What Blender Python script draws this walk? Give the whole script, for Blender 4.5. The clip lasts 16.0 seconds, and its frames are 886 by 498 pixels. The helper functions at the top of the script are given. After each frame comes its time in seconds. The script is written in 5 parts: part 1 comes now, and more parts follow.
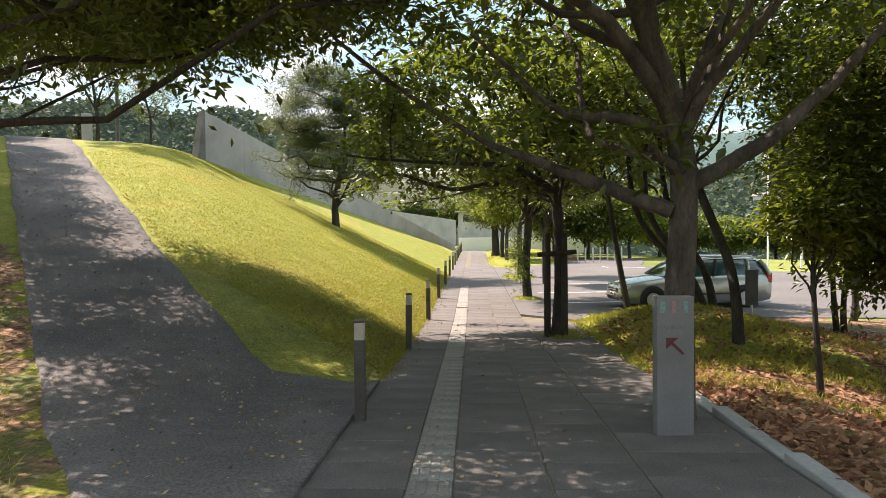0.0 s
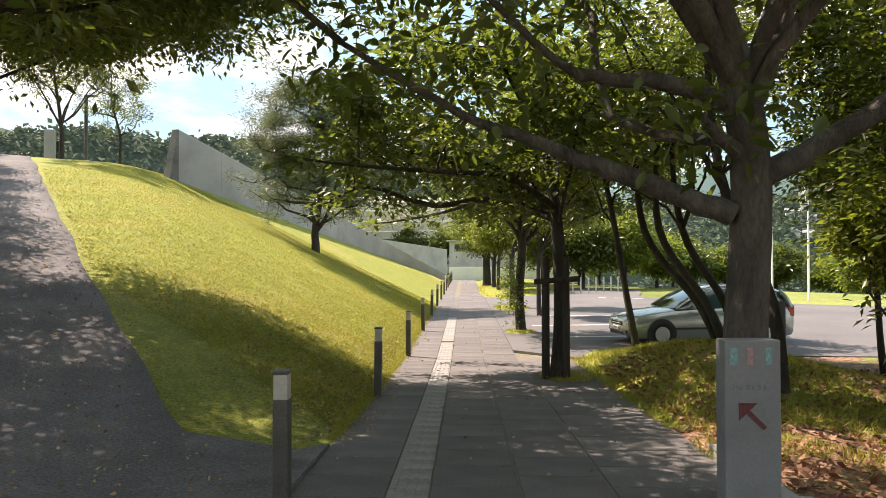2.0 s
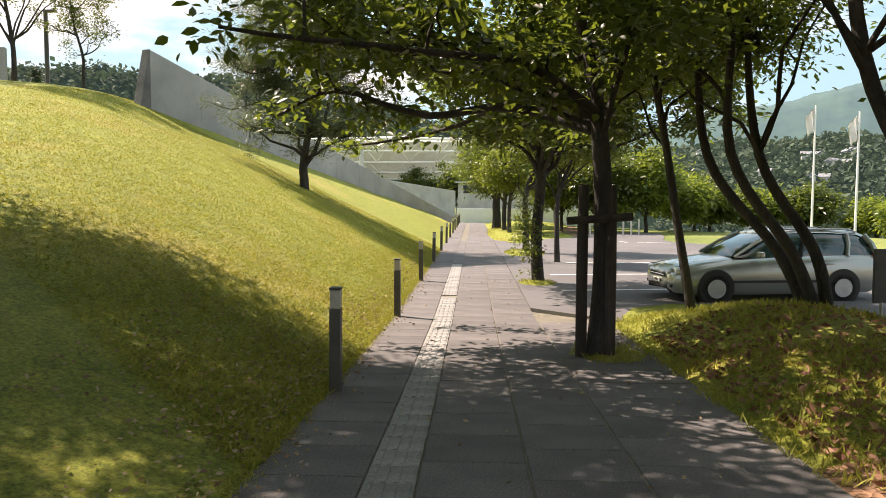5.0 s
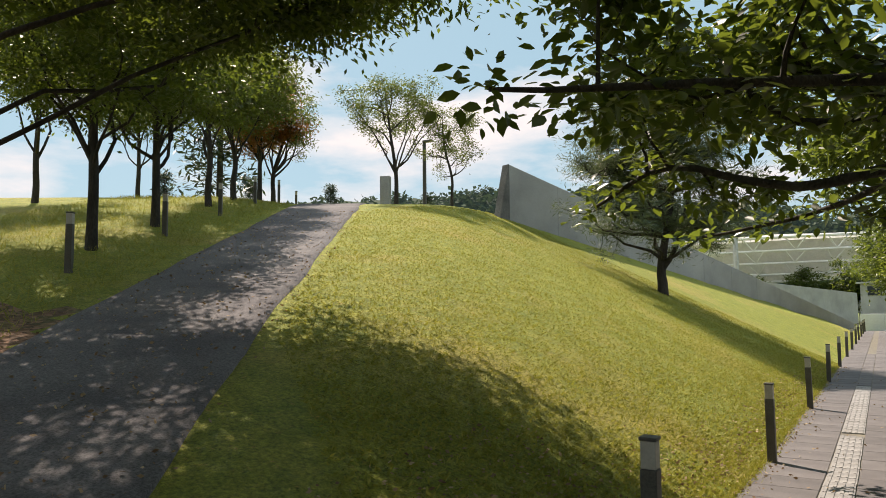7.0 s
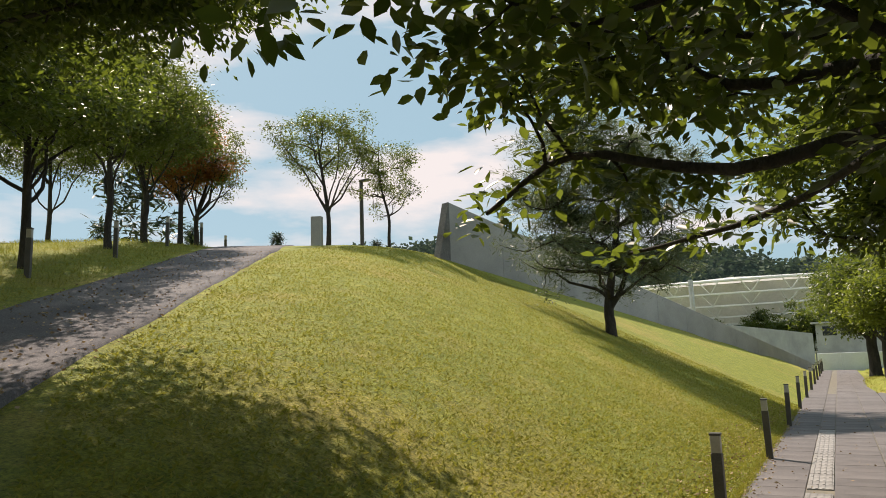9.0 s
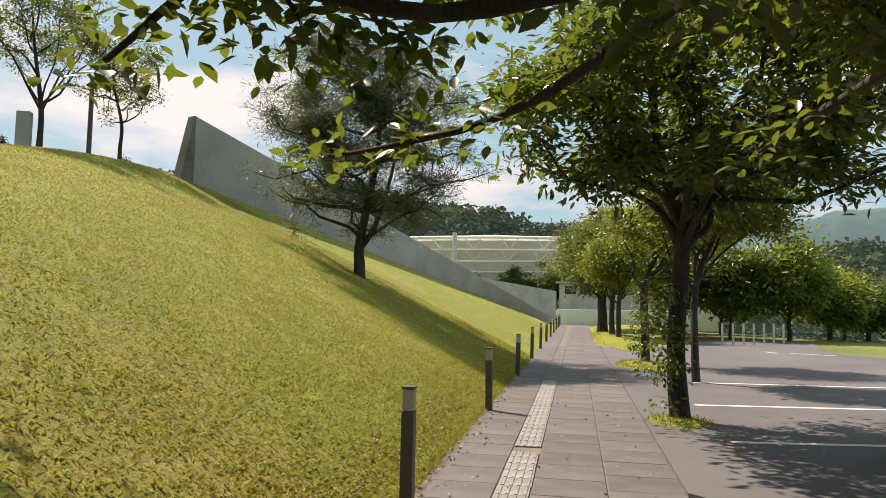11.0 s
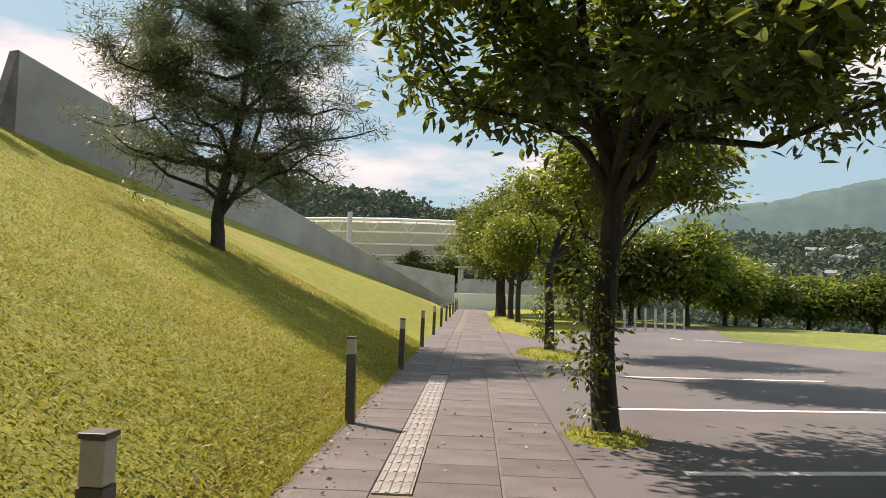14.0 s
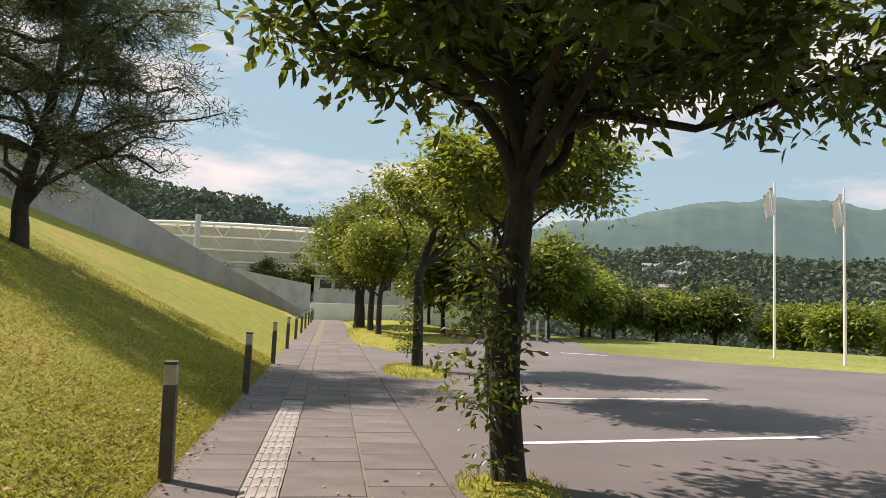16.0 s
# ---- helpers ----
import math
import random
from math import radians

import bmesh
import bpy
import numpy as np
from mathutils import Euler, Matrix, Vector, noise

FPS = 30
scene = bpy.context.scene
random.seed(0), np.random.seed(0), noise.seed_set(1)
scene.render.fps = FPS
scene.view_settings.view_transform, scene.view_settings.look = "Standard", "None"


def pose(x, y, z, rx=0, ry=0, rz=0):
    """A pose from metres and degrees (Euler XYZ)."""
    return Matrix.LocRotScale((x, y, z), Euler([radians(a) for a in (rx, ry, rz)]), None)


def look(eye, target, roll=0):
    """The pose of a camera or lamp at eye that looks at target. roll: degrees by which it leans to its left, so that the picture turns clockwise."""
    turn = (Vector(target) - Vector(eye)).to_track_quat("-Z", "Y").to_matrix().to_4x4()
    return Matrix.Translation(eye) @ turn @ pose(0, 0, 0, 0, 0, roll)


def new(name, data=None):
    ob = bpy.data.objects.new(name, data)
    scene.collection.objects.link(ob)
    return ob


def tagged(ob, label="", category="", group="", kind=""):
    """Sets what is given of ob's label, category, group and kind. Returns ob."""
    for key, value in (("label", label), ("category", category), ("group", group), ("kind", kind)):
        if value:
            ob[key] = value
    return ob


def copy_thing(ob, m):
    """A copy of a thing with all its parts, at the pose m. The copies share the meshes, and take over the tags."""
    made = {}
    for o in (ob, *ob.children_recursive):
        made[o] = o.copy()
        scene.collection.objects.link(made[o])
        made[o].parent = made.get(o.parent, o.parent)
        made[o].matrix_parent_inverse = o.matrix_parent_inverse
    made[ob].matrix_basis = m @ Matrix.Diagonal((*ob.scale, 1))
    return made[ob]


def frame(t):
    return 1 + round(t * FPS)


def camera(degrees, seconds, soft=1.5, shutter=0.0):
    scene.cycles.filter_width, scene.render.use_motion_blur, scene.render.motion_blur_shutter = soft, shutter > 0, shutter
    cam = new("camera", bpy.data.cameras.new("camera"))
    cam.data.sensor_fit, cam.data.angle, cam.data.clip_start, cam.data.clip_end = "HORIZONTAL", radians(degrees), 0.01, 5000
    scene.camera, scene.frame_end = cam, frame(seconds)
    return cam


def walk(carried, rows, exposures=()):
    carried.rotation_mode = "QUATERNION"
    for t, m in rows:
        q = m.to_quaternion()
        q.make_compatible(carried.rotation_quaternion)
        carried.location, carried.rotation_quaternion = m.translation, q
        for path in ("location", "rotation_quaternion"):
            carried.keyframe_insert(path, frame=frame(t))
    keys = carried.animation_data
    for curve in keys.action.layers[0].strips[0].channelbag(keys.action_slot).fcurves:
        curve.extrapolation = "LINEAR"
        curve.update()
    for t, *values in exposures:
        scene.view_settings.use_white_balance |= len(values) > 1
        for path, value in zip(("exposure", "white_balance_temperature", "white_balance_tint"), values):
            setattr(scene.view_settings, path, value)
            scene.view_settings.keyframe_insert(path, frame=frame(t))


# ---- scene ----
# camera and walk
cam = camera(63.6, 16.0, soft=0.9)
PATH = [
    (0, (-0.215, 3.440, 2.126), (-0.297, 5.438, 2.073), -0.5),
    (0.5, (-0.221, 3.953, 2.087), (-0.258, 5.951, 2.032), -1.0),
    (1, (-0.201, 4.479, 2.089), (-0.235, 6.478, 2.028), -0.6),
    (1.5, (-0.172, 4.893, 2.062), (-0.146, 6.893, 2.055), 0.3),
    (2, (-0.106, 5.493, 1.997), (-0.165, 7.492, 2.028), -0.1),
    (2.5, (-0.066, 6.061, 1.943), (-0.099, 8.061, 1.957), -0.6),
    (3, (-0.047, 6.610, 1.911), (-0.121, 8.606, 1.815), -0.7),
    (3.2, (-0.038, 6.839, 1.915), (-0.192, 8.829, 1.793), -0.4),
    (5.3, (-0.042, 9.153, 1.811), (-0.122, 11.147, 1.682), 0.2),
    (5.5, (-0.007, 9.366, 1.792), (-0.137, 11.359, 1.686), -0.5),
    (6, (-0.032, 9.879, 1.806), (-0.514, 11.819, 1.885), -1.7),
    (6.5, (-0.072, 10.397, 1.829), (-0.936, 12.191, 2.016), -1.9),
    (7, (-0.035, 10.772, 1.849), (-1.075, 12.471, 2.023), -0.6),
    (7.5, (-0.101, 11.296, 1.815), (-1.131, 12.990, 2.076), -0.4),
    (8, (-0.138, 11.912, 1.775), (-1.203, 13.554, 2.184), -0.0),
    (8.5, (-0.159, 12.337, 1.766), (-1.215, 13.992, 2.146), -0.8),
    (9, (-0.136, 12.831, 1.717), (-1.075, 14.570, 2.029), -2.1),
    (9.5, (-0.093, 13.278, 1.713), (-0.892, 15.097, 1.942), -2.0),
    (10, (-0.057, 13.717, 1.691), (-0.669, 15.608, 1.916), -1.3),
    (10.2, (-0.028, 13.918, 1.664), (-0.559, 15.834, 1.876), -0.7),
    (12.3, (0.038, 16.152, 1.556), (-0.192, 18.138, 1.613), 0.4),
    (12.5, (0.037, 16.336, 1.548), (-0.155, 18.326, 1.595), 0.1),
    (13, (0.047, 16.855, 1.538), (-0.211, 18.835, 1.648), 0.7),
    (13.5, (0.034, 17.324, 1.512), (-0.153, 19.312, 1.620), 0.7),
    (14, (0.055, 17.829, 1.474), (-0.036, 19.824, 1.590), 1.6),
    (14.5, (0.011, 18.282, 1.467), (-0.027, 20.278, 1.599), 2.4),
    (15, (-0.012, 18.750, 1.452), (0.053, 20.745, 1.574), 1.6),
    (15.5, (-0.025, 19.223, 1.467), (0.109, 21.214, 1.599), 1.8),
    (16, (-0.049, 19.652, 1.463), (0.255, 21.622, 1.620), 2.1),
]
EXPOSURES = [(0.0, 1.28, 7300, 24), (5.5, 1.12, 7300, 24), (7.0, 0.62, 7100, 20), (9.0, 0.46, 7100, 20), (12.5, 0.68, 7400, 24), (16.0, 0.58, 7400, 26)]
walk(cam, [(t, look(eye, target, roll)) for t, eye, target, roll in PATH], EXPOSURES)

# world and sun: a high sun from beyond the hill, a bright sky with cumulus
SUN_FROM = Vector((-0.84, 0.54, 0)).normalized()
SUN_EL = radians(52)
world = bpy.data.worlds.new("sky")
scene.world = world
world.use_nodes = True
wn, wl = world.node_tree.nodes, world.node_tree.links
wn.clear()
sky = wn.new("ShaderNodeTexSky")
sky.sky_type, sky.sun_disc = "NISHITA", False
sky.sun_elevation, sky.sun_rotation = SUN_EL, math.atan2(SUN_FROM.x, SUN_FROM.y)
sky.air_density, sky.dust_density, sky.ozone_density = 1.0, 1.2, 1.5
coord = wn.new("ShaderNodeTexCoord")
stretch = wn.new("ShaderNodeMapping")
stretch.inputs["Scale"].default_value = (1.6, 1.6, 5.5)
cloud_noise = wn.new("ShaderNodeTexNoise")
cloud_noise.inputs["Scale"].default_value, cloud_noise.inputs["Detail"].default_value = 1.7, 9.0
cloud_noise.inputs["Roughness"].default_value = 0.55
ramp_node = wn.new("ShaderNodeValToRGB")
ramp_node.color_ramp.elements[0].position, ramp_node.color_ramp.elements[1].position = 0.47, 0.62
mix_sky = wn.new("ShaderNodeMix")
mix_sky.data_type = "RGBA"
mix_sky.inputs["B"].default_value = (17.0, 17.2, 17.4, 1)
bg = wn.new("ShaderNodeBackground")
bg.inputs["Strength"].default_value = 0.037
w_out = wn.new("ShaderNodeOutputWorld")
wl.new(coord.outputs["Generated"], stretch.inputs["Vector"])
wl.new(stretch.outputs["Vector"], cloud_noise.inputs["Vector"])
wl.new(cloud_noise.outputs["Fac"], ramp_node.inputs["Fac"])
wl.new(ramp_node.outputs["Color"], mix_sky.inputs["Factor"])
veil = wn.new("ShaderNodeMix")
veil.data_type = "RGBA"
veil.inputs["Factor"].default_value = 0.50
veil.inputs["B"].default_value = (10.5, 18.5, 22.0, 1)
wl.new(sky.outputs["Color"], veil.inputs["A"])
wl.new(veil.outputs["Result"], mix_sky.inputs["A"])
wl.new(mix_sky.outputs["Result"], bg.inputs["Color"])
wl.new(bg.outputs["Background"], w_out.inputs["Surface"])
sun = new("sun", bpy.data.lights.new("sun", "SUN"))
sun.data.energy, sun.data.angle, sun.data.color = 5.0, radians(0.55), (1.0, 0.93, 0.81)
sun.matrix_world = look(SUN_FROM * 60 * math.cos(SUN_EL) + Vector((0, 0, 60 * math.sin(SUN_EL))), (0, 0, 0))


# ---- materials ----
def material(name, rough=0.8, metal=0.0):
    m = bpy.data.materials.new(name)
    m.use_nodes = True
    b = m.node_tree.nodes["Principled BSDF"]
    b.inputs["Roughness"].default_value, b.inputs["Metallic"].default_value = rough, metal
    return m, m.node_tree.nodes, m.node_tree.links, b


def noise_tex(n, l, scale, detail=6.0, rough=0.6, stretch=None, coords="Object"):
    c = n.new("ShaderNodeTexCoord")
    t = n.new("ShaderNodeTexNoise")
    t.inputs["Scale"].default_value, t.inputs["Detail"].default_value, t.inputs["Roughness"].default_value = scale, detail, rough
    if stretch:
        mp = n.new("ShaderNodeMapping")
        mp.inputs["Scale"].default_value = stretch
        l.new(c.outputs[coords], mp.inputs["Vector"])
        l.new(mp.outputs["Vector"], t.inputs["Vector"])
    else:
        l.new(c.outputs[coords], t.inputs["Vector"])
    return t


def two_tone(n, l, fac, a, b, lo=0.35, hi=0.65):
    r = n.new("ShaderNodeValToRGB")
    r.color_ramp.elements[0].position, r.color_ramp.elements[1].position = lo, hi
    r.color_ramp.elements[0].color, r.color_ramp.elements[1].color = (*a, 1), (*b, 1)
    l.new(fac, r.inputs["Fac"])
    return r.outputs["Color"]


def blend(n, l, fac, a, b, mode="MIX"):
    x = n.new("ShaderNodeMix")
    x.data_type, x.blend_type = "RGBA", mode
    for key, v in (("Factor", fac), ("A", a), ("B", b)):
        if isinstance(v, (int, float)):
            x.inputs[key].default_value = v
        elif isinstance(v, tuple):
            x.inputs[key].default_value = (*v, 1)
        else:
            l.new(v, x.inputs[key])
    return x.outputs["Result"]


def bump(n, l, b, height, strength=0.4, distance=0.02):
    k = n.new("ShaderNodeBump")
    k.inputs["Strength"].default_value, k.inputs["Distance"].default_value = strength, distance
    l.new(height, k.inputs["Height"])
    l.new(k.outputs["Normal"], b.inputs["Normal"])


def surface(name, a, b, fine=(1, 1, 1), scale=1.5, grain=60.0, rough=0.85, strength=0.4, distance=0.01, metal=0.0, stretch=None, grain_amount=0.35, vary=0.0):
    """A two-scale surface: broad stains between two colours and a fine grain with relief."""
    m, n, l, p = material(name, rough, metal)
    big = noise_tex(n, l, scale, 5, 0.6, stretch)
    small = noise_tex(n, l, grain, 4, 0.7, stretch)
    col = two_tone(n, l, big.outputs["Fac"], a, b)
    g = two_tone(n, l, small.outputs["Fac"], (1 - grain_amount,) * 3, (1 + grain_amount,) * 3, 0.3, 0.7)
    col = blend(n, l, 1.0, col, g, "MULTIPLY")
    if vary:
        info = n.new("ShaderNodeObjectInfo")
        v = two_tone(n, l, info.outputs["Random"], (1 - vary,) * 3, (1 + vary,) * 3, 0, 1)
        col = blend(n, l, 1.0, col, v, "MULTIPLY")
    l.new(col, p.inputs["Base Color"])
    bump(n, l, p, small.outputs["Fac"], strength, distance)
    return m


def leaf_material(name, dark, light, glow=(0.28, 0.37, 0.035), through_part=0.48, rough=0.36):
    m, n, l, p = material(name, rough)
    geo = n.new("ShaderNodeNewGeometry")
    col = two_tone(n, l, geo.outputs["Random Per Island"], dark, light, 0.0, 1.0)
    l.new(col, p.inputs["Base Color"])
    tr = n.new("ShaderNodeBsdfTranslucent")
    tint = blend(n, l, 0.65, col, glow)
    l.new(tint, tr.inputs["Color"])
    mx = n.new("ShaderNodeMixShader")
    mx.inputs["Fac"].default_value = through_part
    out = n["Material Output"]
    l.new(p.outputs["BSDF"], mx.inputs[1])
    l.new(tr.outputs["BSDF"], mx.inputs[2])
    l.new(mx.outputs["Shader"], out.inputs["Surface"])
    return m


def lawn_material():
    m, n, l, p = material("lawn", 0.9)
    big = noise_tex(n, l, 0.35, 4, 0.6)
    mid = noise_tex(n, l, 2.6, 6, 0.7)
    fine = noise_tex(n, l, 26.0, 5, 0.8)
    col = two_tone(n, l, mid.outputs["Fac"], (0.160, 0.205, 0.020), (0.290, 0.300, 0.040), 0.35, 0.68)
    dry = two_tone(n, l, big.outputs["Fac"], (0, 0, 0), (1, 1, 1), 0.52, 0.75)
    col = blend(n, l, dry, col, (0.33, 0.27, 0.065))
    straw = noise_tex(n, l, 9.0, 5, 0.8)
    fleck = two_tone(n, l, straw.outputs["Fac"], (0, 0, 0), (1, 1, 1), 0.60, 0.70)
    col = blend(n, l, fleck, col, (0.40, 0.27, 0.07))
    g = two_tone(n, l, fine.outputs["Fac"], (0.42, 0.48, 0.36), (1.75, 1.65, 1.5), 0.34, 0.66)
    col = blend(n, l, 1.0, col, g, "MULTIPLY")
    l.new(col, p.inputs["Base Color"])
    bump(n, l, p, fine.outputs["Fac"], 0.9, 0.05)
    return m


def litter_material():
    m, n, l, p = material("leaf litter", 0.9)
    big = noise_tex(n, l, 0.8, 4, 0.6)
    cells = n.new("ShaderNodeTexVoronoi")
    c = n.new("ShaderNodeTexCoord")
    cells.inputs["Scale"].default_value = 16
    l.new(c.outputs["Object"], cells.inputs["Vector"])
    ch = n.new("ShaderNodeSeparateColor")
    l.new(cells.outputs["Color"], ch.inputs["Color"])
    col = two_tone(n, l, ch.outputs["Red"], (0.10, 0.055, 0.028), (0.36, 0.20, 0.12), 0.1, 0.9)
    grass = two_tone(n, l, big.outputs["Fac"], (0, 0, 0), (1, 1, 1), 0.5, 0.62)
    col = blend(n, l, grass, col, (0.10, 0.12, 0.025))
    l.new(col, p.inputs["Base Color"])
    bump(n, l, p, cells.outputs["Distance"], 0.8, 0.04)
    return m


LAWN = lawn_material()
LITTER = litter_material()
MEADOW = surface("meadow", (0.10, 0.14, 0.02), (0.21, 0.24, 0.05), scale=0.08, grain=3.0, strength=0.8, distance=0.2)
ASPHALT = surface("asphalt", (0.100, 0.096, 0.100), (0.135, 0.130, 0.132), scale=0.35, grain=120, rough=0.9, strength=0.5, distance=0.006)
RAMP = surface("ramp asphalt", (0.095, 0.090, 0.096), (0.165, 0.156, 0.156), scale=0.8, grain=45, rough=0.92, strength=0.8, distance=0.012, grain_amount=0.55)
SLAB = surface("paving slab", (0.105, 0.098, 0.098), (0.150, 0.140, 0.138), scale=1.8, grain=70, rough=0.9, strength=0.5, distance=0.006, vary=0.14, grain_amount=0.45)
JOINT = surface("joint sand", (0.13, 0.12, 0.10), (0.20, 0.18, 0.13), scale=4, grain=90)
TACTILE = surface("tactile paver", (0.20, 0.196, 0.19), (0.32, 0.315, 0.30), scale=2.5, grain=80, rough=0.85, vary=0.10)
CONCRETE = surface("board-marked concrete", (0.30, 0.305, 0.31), (0.40, 0.405, 0.41), scale=0.5, grain=26, rough=0.88, strength=0.3, distance=0.006, grain_amount=0.14)
# Darker concrete tone for the raking end of the hill wall.
CONCRETE_EDGE = surface("dark concrete edge", (0.10, 0.10, 0.10), (0.20, 0.20, 0.20), scale=1.2, grain=30, rough=0.9)
PALE_WALL = surface("pale painted wall", (0.60, 0.66, 0.68), (0.70, 0.75, 0.77), scale=0.3, grain=8, rough=0.7, grain_amount=0.06)
POST = surface("bollard brown steel", (0.060, 0.055, 0.046), (0.095, 0.088, 0.075), scale=3, grain=60, rough=0.5, strength=0.1)
POST_CAP = surface("bollard lamp band", (0.36, 0.34, 0.29), (0.48, 0.45, 0.39), scale=5, grain=50, rough=0.4, strength=0.1, grain_amount=0.1)
METAL = surface("galvanised steel", (0.38, 0.39, 0.40), (0.50, 0.51, 0.52), scale=3, grain=50, rough=0.4, metal=0.7, grain_amount=0.1)
DARK_METAL = surface("dark painted steel", (0.05, 0.05, 0.05), (0.08, 0.08, 0.08), scale=3, grain=50, rough=0.5)
SIGN_FACE = surface("sign pale grey stone", (0.16, 0.165, 0.17), (0.22, 0.225, 0.23), scale=2, grain=50, rough=0.7, grain_amount=0.08)
WHITE = surface("white paint", (0.74, 0.74, 0.73), (0.82, 0.82, 0.81), scale=2, grain=60, rough=0.6, grain_amount=0.08)
LINE = surface("road marking", (0.62, 0.61, 0.58), (0.80, 0.79, 0.77), scale=3, grain=40, rough=0.8)
MAROON = surface("maroon lettering", (0.10, 0.02, 0.025), (0.13, 0.03, 0.03), grain=60, rough=0.6)
TEAL = surface("teal mark", (0.16, 0.30, 0.30), (0.19, 0.34, 0.33), grain=60, rough=0.6)
GREY_INK = surface("grey lettering", (0.16, 0.16, 0.17), (0.20, 0.20, 0.21), grain=60, rough=0.6)
PINK = surface("red mark", (0.34, 0.20, 0.20), (0.38, 0.23, 0.23), grain=60, rough=0.6)
BARK = surface("grey bark", (0.045, 0.039, 0.033), (0.115, 0.100, 0.086), scale=5, grain=38, rough=0.95, strength=0.9, distance=0.03, stretch=(1, 1, 0.35))
BARK_DARK = surface("dark bark", (0.026, 0.023, 0.020), (0.062, 0.054, 0.047), scale=5, grain=38, rough=0.95, strength=0.9, distance=0.03, stretch=(1, 1, 0.3))
STAKE = surface("dark timber", (0.030, 0.024, 0.020), (0.065, 0.052, 0.042), scale=4, grain=50, rough=0.9, stretch=(1, 1, 0.15))
LEAF = leaf_material("oak leaf", (0.013, 0.028, 0.008), (0.052, 0.080, 0.017), (0.28, 0.36, 0.035), 0.40)
LEAF_LIGHT = leaf_material("young leaf", (0.040, 0.068, 0.012), (0.105, 0.130, 0.024), (0.36, 0.44, 0.04))
LEAF_MAPLE = leaf_material("maple leaf", (0.026, 0.048, 0.011), (0.074, 0.100, 0.020), (0.28, 0.36, 0.04), 0.36)
LEAF_RED = leaf_material("turning leaf", (0.16, 0.06, 0.02), (0.26, 0.12, 0.03), (0.5, 0.2, 0.03))
NEEDLE = leaf_material("pine needle", (0.035, 0.060, 0.030), (0.100, 0.130, 0.068), (0.20, 0.25, 0.10), 0.36)
CONIFER = leaf_material("dark conifer", (0.010, 0.026, 0.014), (0.028, 0.050, 0.024), (0.06, 0.10, 0.04), 0.2)
FAR_LEAF = leaf_material("wood edge leaf", (0.045, 0.085, 0.016), (0.120, 0.165, 0.032), (0.36, 0.44, 0.05))
GRASS = leaf_material("grass blade", (0.170, 0.195, 0.018), (0.390, 0.345, 0.065), (0.40, 0.40, 0.05), 0.35, 0.7)
LITTER_LEAF = leaf_material("red-brown litter leaf", (0.13, 0.045, 0.028), (0.40, 0.22, 0.13), (0.4, 0.2, 0.1), 0.1, 0.8)
DRY_LEAF = leaf_material("fallen leaf", (0.16, 0.09, 0.05), (0.50, 0.38, 0.22), (0.4, 0.25, 0.1), 0.1, 0.8)


# ---- shared mesh helpers ----
def mesh_object(name, verts, faces, mat, smooth=False):
    me = bpy.data.meshes.new(name)
    me.from_pydata([tuple(v) for v in verts], [], [tuple(f) for f in faces])
    if smooth:
        me.polygons.foreach_set("use_smooth", [True] * len(me.polygons))
    mats = mat if isinstance(mat, (list, tuple)) else [mat]
    for k in mats:
        me.materials.append(k)
    me.update()
    return new(name, me)


def part(name, bm, mat, parent, label="", smooth=False):
    me = bpy.data.meshes.new(name)
    if smooth:
        for f in bm.faces:
            f.smooth = True
    bm.to_mesh(me)
    bm.free()
    me.materials.append(mat)
    ob = new(name, me)
    if parent is not None:
        ob.parent = parent
    if label:
        ob["label"] = label
    return ob


def thing(name, m, label, category, group="", kind=""):
    ob = new(name)
    ob.empty_display_size = 0.1
    ob.matrix_world = m
    return tagged(ob, label, category, group, kind)


def add_box(bm, x0, x1, y0, y1, z0, z1, bevel=0.0):
    made = bmesh.ops.create_cube(bm, size=1.0, matrix=Matrix.Translation(((x0 + x1) / 2, (y0 + y1) / 2, (z0 + z1) / 2)) @ Matrix.Diagonal((x1 - x0, y1 - y0, z1 - z0, 1)))
    if bevel:
        edges = list({e for v in made["verts"] for e in v.link_edges})
        bmesh.ops.bevel(bm, geom=edges, offset=bevel, segments=2, affect="EDGES", profile=0.5)
    return bm


def box(x0, x1, y0, y1, z0, z1, bevel=0.0):
    return add_box(bmesh.new(), x0, x1, y0, y1, z0, z1, bevel)


def tube_data(points, radii, sides=7, base=0):
    """Vertices and faces of a tapered tube along points."""
    verts, faces = [], []
    pts = [Vector(p) for p in points]
    ref = Vector((0.31, 0.95, 0.05))
    for i, p in enumerate(pts):
        d = (pts[min(i + 1, len(pts) - 1)] - pts[max(i - 1, 0)]).normalized()
        u = d.cross(ref)
        if u.length < 0.1:
            u = d.cross(Vector((1, 0, 0)))
        u.normalize()
        w = d.cross(u)
        for k in range(sides):
            a = 2 * math.pi * k / sides
            verts.append(p + radii[i] * (math.cos(a) * u + math.sin(a) * w))
    for i in range(len(pts) - 1):
        for k in range(sides):
            a, b = base + i * sides + k, base + i * sides + (k + 1) % sides
            faces.append((a, a + sides, b + sides, b))
    verts.append(pts[-1])
    tip = base + len(verts) - 1
    for k in range(sides):
        faces.append((base + (len(pts) - 1) * sides + k, tip, base + (len(pts) - 1) * sides + (k + 1) % sides))
    return verts, faces


def tube(points, radii, sides=8):
    bm = bmesh.new()
    v, f = tube_data(points, radii if isinstance(radii, (list, tuple)) else [radii] * len(points), sides)
    vs = [bm.verts.new(p) for p in v]
    for q in f:
        bm.faces.new([vs[i] for i in q])
    bm.faces.new([vs[i] for i in range(sides)])
    bmesh.ops.recalc_face_normals(bm, faces=bm.faces)
    return bm


